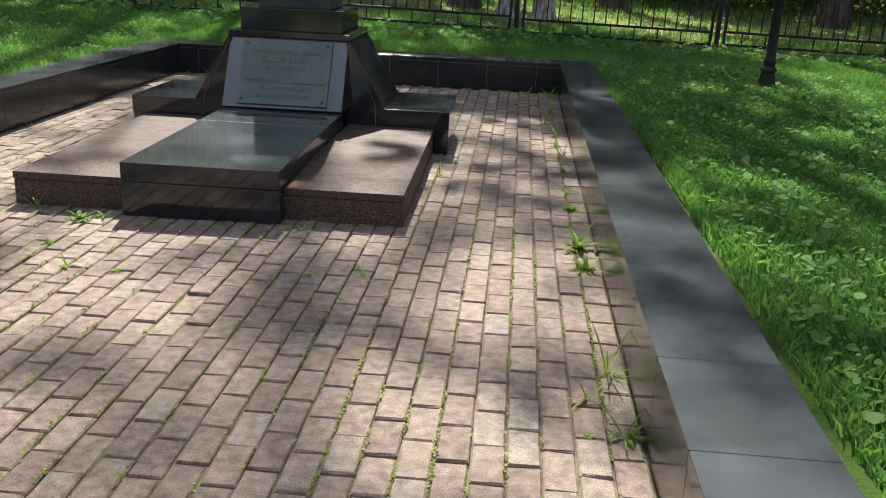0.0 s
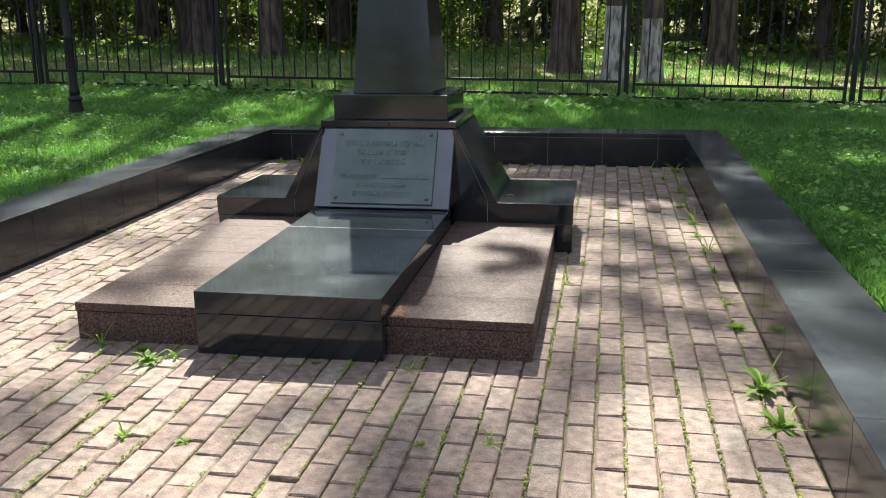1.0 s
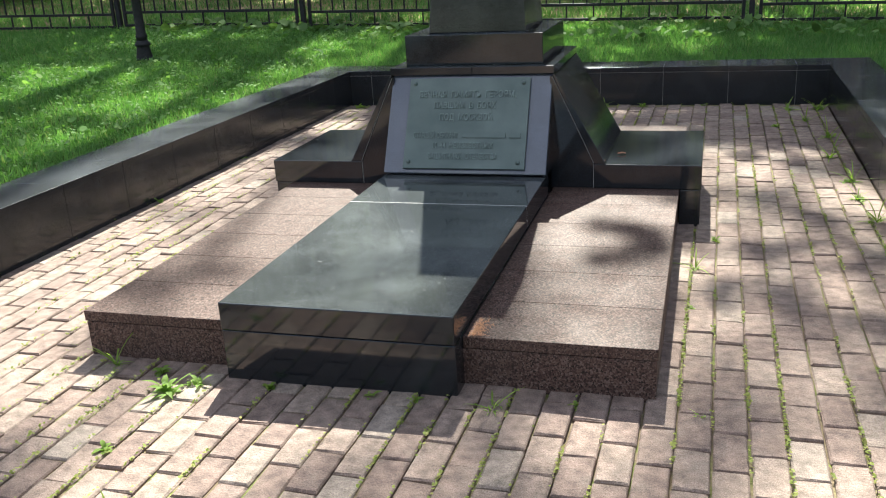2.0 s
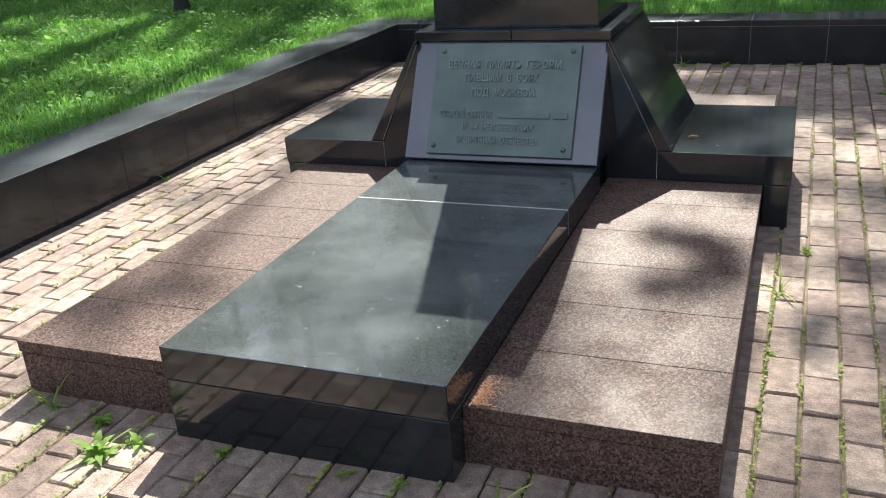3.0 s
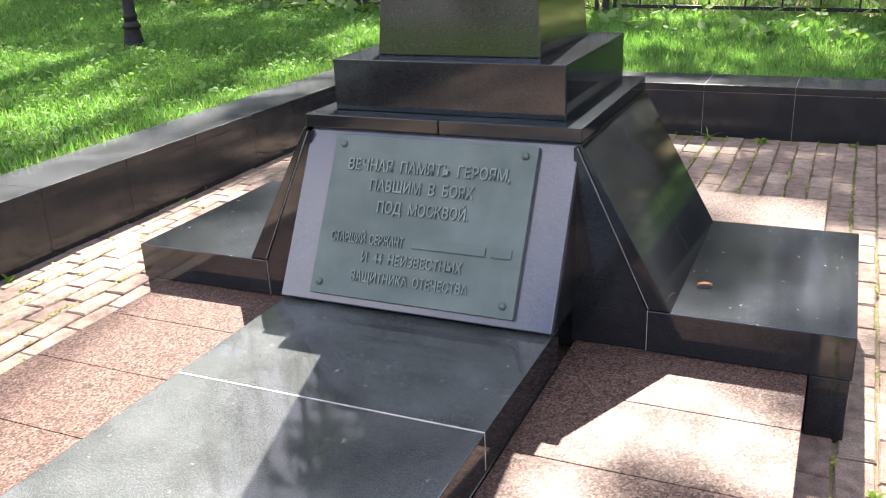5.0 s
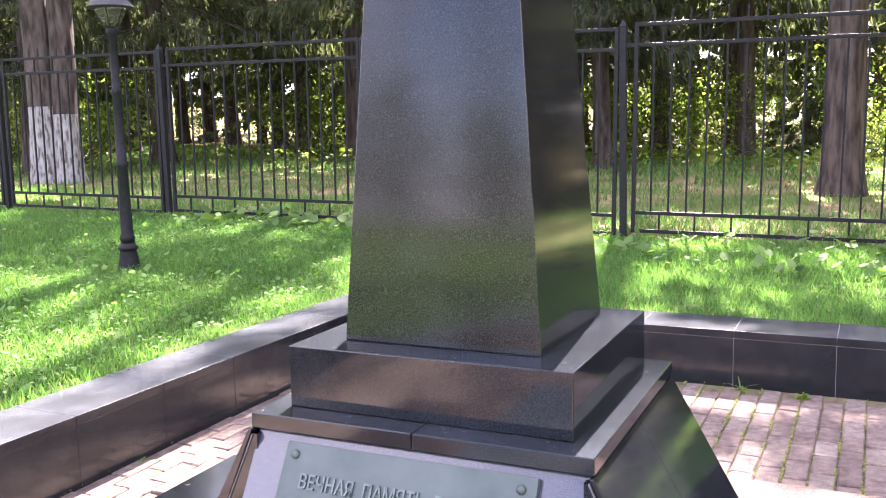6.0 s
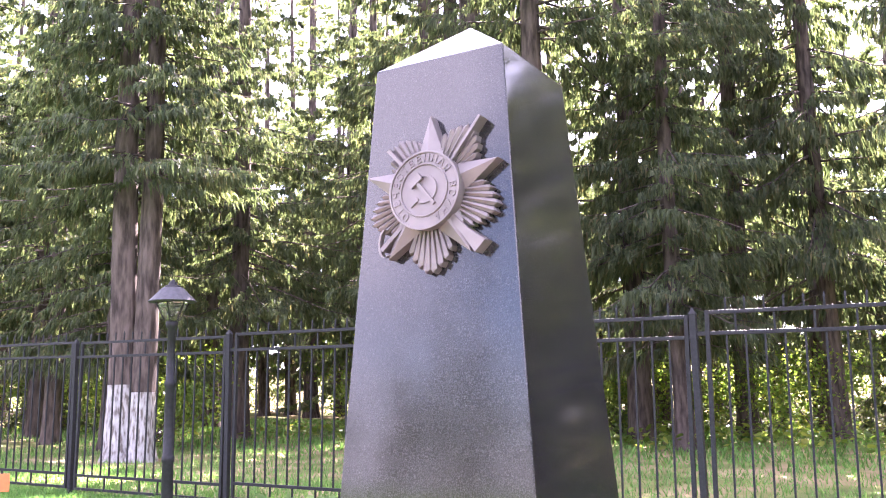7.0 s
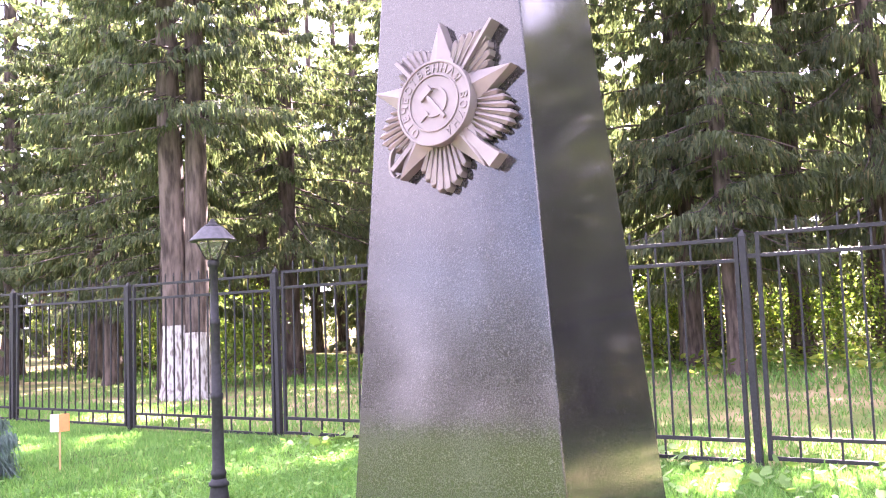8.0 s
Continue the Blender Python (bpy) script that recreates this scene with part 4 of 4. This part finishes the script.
KINDS = [
    spruce(1, 30, 0.23, 3.6, 3.7, 115, wide=1.4), spruce(2, 31, 0.27, 3.8, 4.1, 115, wide=1.4), spruce(3, 24, 0.2, 2.4, 3.4, 115, wide=1.4),
    spruce(4, 27, 0.25, 6.0, 3.0, 135, True, "tall spruce with a whitewashed trunk foot", wide=1.25),
    spruce(5, 27, 0.28, 4.6, 4.3, 34, label="spruce standing deep in the forest", wide=7.0, step=1.35),
    spruce(6, 24, 0.22, 2.0, 4.0, 34, label="spruce standing deep in the forest", wide=7.0, step=1.35),
    spruce(9, 30, 0.3, 9.0, 3.5, 135, wide=1.25, label="tall spruce with a long bare trunk and a high crown"),
    spruce(7, 7, 0.09, 0.3, 1.6, 120, label="young spruce in the forest undergrowth", wide=1.6),
]
TREES = [
    # (kind, x, y, turn, size, stretch)
    (3, -14.25, 13.5, 10, 1.05), (3, -13.8, 13.75, 200, 0.95), (3, 1.57, 13.15, 237, 0.660, 1.37), (3, 2.24, 13.41, 283, 0.700, 1.08),
    (6, 0.64, 15.46, 313, 0.920, 1.10), (6, 4.18, 18.90, 112, 0.958, 1.10), (1, -6.73, 24.37, 97, 1.109, 1.01), (2, -4.78, 21.38, 359, 0.952, 1.08),
    (6, -9.21, 19.72, 291, 1.060, 1.38), (1, -17.5, 20.5, 250, 1.0), (2, -20.5, 16.5, 140, 1.0), (6, -13.0, 24.0, 330, 1.1),
    (6, 9.0, 17.0, 160, 1.0), (2, 7.2, 22.5, 20, 1.0), (1, 12.5, 20.0, 220, 1.05), (2, -2.15, 26.45, 26, 1.132, 1.38), (1, -24.0, 26.0, 100, 1.0),
    (4, -30.0, 33.0, 10, 1.0), (5, -34.0, 34.4, 190, 1.2), (4, -25.1, 40.0, 75, 1.0), (5, -20.6, 37.8, 145, 1.0),
    (4, -15.1, 35.1, 290, 1.0), (5, -8.2, 31.3, 35, 1.2), (5, -3.5, 34.0, 85, 1.0), (4, 3.5, 32.5, 190, 1.1), (4, 9.5, 30.0, 250, 1.0), (5, 15.5, 28.0, 20, 1.0),
    (7, 4.5, 25.5, 0, 0.9), (7, -0.6, 29.0, 100, 1.0), (7, 7.0, 27.5, 40, 1.1), (7, -9.5, 29.0, 200, 0.9), (7, 11.0, 25.5, 10, 0.8), (7, -28.0, 22.5, 10, 1.0),
    (0, -10.36, 20.96, 254, 1.003, 1.14), (0, -4.71, 28.29, 42, 1.129, 1.37), (1, -24.0, 18.5, 20, 0.95), (0, -27.5, 21.0, 160, 1.0), (4, -31, 25, 40, 1.0), (5, -36, 22, 0, 1.1), (4, -40, 28, 70, 1.0), (5, -45, 33, 120, 1.0), (5, -33, 17.5, 200, 1.0), (4, -43, 21, 30, 1.0), (5, -50, 28, 77, 1.1), (4, -55, 36, 10, 1.1), (6, -6.92, 18.60, 67, 0.936, 1.11), (2, -17.0, 15.6, 260, 0.95), (0, -11.32, 28.12, 242, 0.974, 1.11), (1, -19.5, 29.0, 5, 1.0), (2, -16.0, 25.5, 185, 1.1), (0, 4.8, 27.8, 135, 0.75),
    # bare trunks deep in the wood beyond the fence
    (4, -28.6, 28.8, 0, 0.8), (6, -29.7, 31.5, 37, 1.0), (4, -34.7, 38.2, 74, 0.8), (6, -32.5, 40.8, 111, 1.0), (4, -43.7, 32.7, 148, 1.0), (6, -43.0, 33.8, 185, 0.8), (4, -42.0, 35.1, 222, 0.8), (6, -56.4, 37.3, 259, 1.0),
    # woods east and west of the lawn, mostly unseen, added to darken granite reflections
    (4, 24, 2, 0, 1.0), (5, 26, 8, 50, 1.1), (4, 22, 13, 90, 1.0), (5, 28, -5, 140, 1.0), (4, 25, -12, 190, 1.0), (5, 30, 3, 240, 1.2), (4, 33, -2, 290, 1.1), (5, 23, -20, 20, 1.0), (5, 20, 16, 300, 1.0),
    (4, -34, 6, 10, 1.0), (5, -36, -2, 60, 1.0), (4, -33, -10, 110, 1.0), (5, -35, 12, 160, 1.0), (4, -32, -18, 210, 0.9),
    (5, 18.5, 9.5, 100, 1.05), (4, 17.0, 21, 30, 1.1), (5, 20.5, 26, 210, 1.1), (4, 19.0, 3.0, 70, 1.0), (5, 25, 22, 330, 1.2), (4, -28, 37, 140, 1.2), (5, -21, 33, 55, 1.1),
    (2, 10.5, 24.5, 40, 1.0), (5, 14, 24, 80, 1.0), (4, 12.5, 29, 10, 1.1), (5, 18, 31, 150, 1.1), (4, 8, 34, 220, 1.1), (5, -26, 15.0, 200, 1.05), (4, -29.5, 19.0, 310, 1.15), (5, -38, 17.5, 20, 1.2),
]
# the far wood, and a tree line across the open ground south of the plot
deep = random.Random(11)
for i in range(58):
    x = -62 + 84 * (i % 29) / 28 + deep.uniform(-1.3, 1.3)
    y = (40 if i < 29 else 50) + deep.uniform(-3, 4)
    TREES.append((4 + i % 2, x, y, deep.uniform(0, 360), deep.uniform(0.9, 1.25)))
for i in range(28):
    TREES.append((4 + i % 2, -50 + 3.7 * i + deep.uniform(-1, 1), -43 + deep.uniform(-3, 3), deep.uniform(0, 360), deep.uniform(0.62, 0.8)))
used = set()
for k, x, y, turn, size, *tall in TREES:
    src = KINDS[k]
    m = pose(x, y, float(lawn_z(x, y)) - 0.02, 0, 0, turn)
    if k in used:
        t = copy_thing(src, m)
    else:
        src.matrix_basis = m
        t = src
        used.add(k)
    t.scale = (size, size, size * (tall[0] if tall else 1.0))


def bush(seed, n, size):
    """A rounded, uneven shrub of many small leaves on a few stems."""
    r = np.random.default_rng(seed)
    shrub = thing("shrub", "leafy green shrub at the forest edge", "shrub", "forest shrubs")
    lumps = np.stack([r.normal(0, 0.55, 14), r.normal(0, 0.55, 14), r.uniform(0.35, 1.5, 14)], 1)
    rad = r.uniform(0.25, 0.55, 14)
    who = r.integers(0, 14, n)
    d = r.normal(0, 1, (n, 3))
    d /= np.linalg.norm(d, axis=1)[:, None]
    p = (lumps[who] + d * (rad[who] * r.uniform(0.5, 1.05, n))[:, None]) * size
    a, b = r.normal(0, 1, (n, 3)), r.normal(0, 1, (n, 3))
    a *= 0.055 / np.linalg.norm(a, axis=1)[:, None]
    b *= 0.035 / np.linalg.norm(b, axis=1)[:, None]
    v = np.stack([p - a, p + b, p + a, p - b], 1).reshape(-1, 3)
    raw("foliage", v, np.arange(n)[:, None] * 4 + np.arange(4)[None], M_BUSH, shrub)
    for i in range(5):
        bm = bmesh.new()
        q = lumps[i] * size
        solid(bm, [(-0.02, -0.02, -0.1), (0.02, -0.02, -0.1), (0.02, 0.02, -0.1), (-0.02, 0.02, -0.1)], [(q[0] - 0.006, q[1] - 0.006, q[2]), (q[0] + 0.006, q[1] - 0.006, q[2]), (q[0] + 0.006, q[1] + 0.006, q[2]), (q[0] - 0.006, q[1] + 0.006, q[2])])
        part("stem", bm, M_BARK, shrub)
    return shrub


SHRUBS = [bush(21, 2600, 1.3), bush(22, 2600, 1.6)]
first = set()
for i in range(40):
    x = 17 - 2.1 * (i % 17) + deep.uniform(-0.8, 0.8) if i < 17 else -62 + 3.6 * (i - 17) + deep.uniform(-1, 1) if i < 34 else -17 - 2.6 * (i - 34)
    y = (27.5 if i < 17 else 44 if i < 34 else 17.5 + 0.9 * (i - 34)) + deep.uniform(-2, 2)
    k = i % 2
    m = pose(x, y, float(lawn_z(x, y)), 0, 0, deep.uniform(0, 360))
    if k in first:
        t = copy_thing(SHRUBS[k], m)
    else:
        t = SHRUBS[k]
        t.matrix_basis = m
        first.add(k)
    s = deep.uniform(0.8, 1.5)
    t.scale = (s, s, s)

# young blue spruce and a marker on the lawn
small = spruce(8, 1.0, 0.02, 0.06, 0.42, 900, label="young blue spruce planted on the lawn", wide=0.35, step=0.28, needles=M_BLUE)
small.name = "blue_spruce"
small.location = (-7.95, 5.75, float(lawn_z(-7.95, 5.75)))


def marker(x, y):
    z = float(lawn_z(x, y))
    mk = thing("marker_stake", "thin wooden stake with an orange and white flag", "marker", at=(x, y, z))
    part("stake", quick_box(bmesh.new(), -0.009, 0.009, -0.009, 0.009, -0.1, 0.6), plain("pale_wood", (0.5, 0.33, 0.16), 0.8), mk)
    for nm, x0, x1, col in (("white_half", -0.09, -0.005, (0.8, 0.78, 0.74)), ("orange_half", -0.005, 0.1, (0.75, 0.2, 0.06))):
        part(nm, block(bmesh.new(), x0, x1, -0.022, -0.011, 0.42, 0.6, 0.004), plain(nm, col, 0.5, 0, 0.06), mk)
    mk.rotation_euler.z = radians(45)


marker(-7.67, 6.48)


# ---- litter on the granite ----
def fallen_leaf(x, y, z, turn):
    bm = bmesh.new()
    rows = 6
    prev = None
    for i in range(rows + 1):
        t = i / rows
        w = 0.009 * math.sin(math.pi * (0.06 + 0.88 * t)) ** 0.8
        u = (t - 0.5) * 0.046
        ring = [bm.verts.new((u, q * w, 0.003 + 0.006 * abs(q) + 0.004 * math.sin(3 * t))) for q in (-1, 0, 1)]
        if prev:
            for q in range(2):
                bm.faces.new((prev[q], prev[q + 1], ring[q + 1], ring[q]))
        prev = ring
    ob = part("fallen_leaf", bm, M_DRY, None, "dry orange-brown leaf lying on the black granite")
    ob.location, ob.rotation_euler.z = (x, y, z), turn
    tagged(ob, category="leaf")


M_DRY = plain("dry_leaf", (0.42, 0.2, 0.1), 0.8)
fallen_leaf(0.79, 2.29, 0.321, 0.2)
fallen_leaf(-0.57, 1.2, 0.188, 1.0)
nn = 260
lx, ly = 0.47 + np.abs(rng.normal(0, 0.022, nn)), rng.normal(0.16, 0.045, nn)
ly = np.clip(ly, 0.11, 0.4)
la = rng.uniform(0, 6.3, nn)
ll = rng.uniform(0.006, 0.014, nn)
dx, dy = np.cos(la) * ll, np.sin(la) * ll
lz = 0.189 + rng.uniform(0, 0.006, nn)
v = np.stack([np.stack([lx - dx, ly - dy, lz], 1), np.stack([lx + dx - dy * 0.12, ly + dy + dx * 0.12, lz + 0.002], 1), np.stack([lx + dx + dy * 0.12, ly + dy - dx * 0.12, lz + 0.002], 1)], 1).reshape(-1, 3)
tagged(raw("needle_litter", v, np.arange(nn)[:, None] * 3 + np.arange(3)[None], M_DRY), "small heap of dry brown needles beside the slab", "litter", kind="stuff")


# ---- paving ----
def paving():
    field = thing("paving", "weathered reddish-brown brick pavers laid in straight courses, mossy joints", "paving", kind="structure")
    field.matrix_world = SKEW
    px, py, g = 0.1093, 0.218, 0.0034
    meshes = []
    rnd = random.Random(5)
    for k in range(8):
        bm = bmesh.new()
        hx, hy = px / 2 - g, py / 2 - g
        j = [rnd.uniform(-0.0015, 0.0015) for _ in range(8)]
        ring0 = [(-hx + j[0], -hy + j[1], -0.05), (hx + j[2], -hy + j[3], -0.05), (hx + j[4], hy + j[5], -0.05), (-hx + j[6], hy + j[7], -0.05)]
        c = 0.0048
        v0 = [bm.verts.new(p) for p in ring0]
        v1 = [bm.verts.new((x, y, -0.006 + rnd.uniform(-0.001, 0.001))) for x, y, z in ring0]
        v2 = [bm.verts.new((x - math.copysign(c * rnd.uniform(0.6, 1.6), x), y - math.copysign(c * rnd.uniform(0.6, 1.6), y), 0.0)) for x, y, z in ring0]
        for a, b in ((v0, v1), (v1, v2)):
            for i in range(4):
                bm.faces.new((a[i], a[(i + 1) % 4], b[(i + 1) % 4], b[i]))
        bm.faces.new(v2)
        me = bpy.data.meshes.new("brick")
        bm.to_mesh(me)
        bm.free()
        meshes.append(me)
        me.materials.append(M_PAVER)
    V, F = [], []
    x = -2.2117 + px / 2
    col = 0
    while x < 2.17:
        off = (col % 2) * py / 2 + rnd.uniform(-0.012, 0.012)
        y = FRONT - 2.282 + off
        while y < BACK - 0.09:
            wx, wy = x, y
            under = (abs(wx) < 1.07 and 0.15 < wy < 3.65) or (abs(wx) < 1.18 and 2.2 < wy < 2.85)
            if not under:
                me = meshes[rnd.randrange(8)]
                dz = rnd.gauss(0, 0.0022) + 0.004 * math.sin(wx * 1.7 + wy)
                m = Matrix.Translation((wx + rnd.gauss(0, 0.0012), wy + rnd.gauss(0, 0.002), dz)) @ Euler((rnd.gauss(0, 0.012), rnd.gauss(0, 0.016), rnd.gauss(0, 0.008))).to_matrix().to_4x4()
                if 0.05 < wx and -2.95 < wy < 0.25:
                    ob = new("brick", me)
                    ob.parent = field
                    ob.matrix_basis = m
                else:
                    b = len(V)
                    V += [m @ v.co for v in me.vertices]
                    F += [[b + i for i in p.vertices] for p in me.polygons]
            y += py
        x += px
        col += 1
    rest = bpy.data.meshes.new("brick_field")
    rest.from_pydata([tuple(v) for v in V], [], F)
    rest.materials.append(M_PAVERS)
    ob = new("brick_field", rest)
    ob.parent = field
    ob["kind"] = "stuff"


paving()
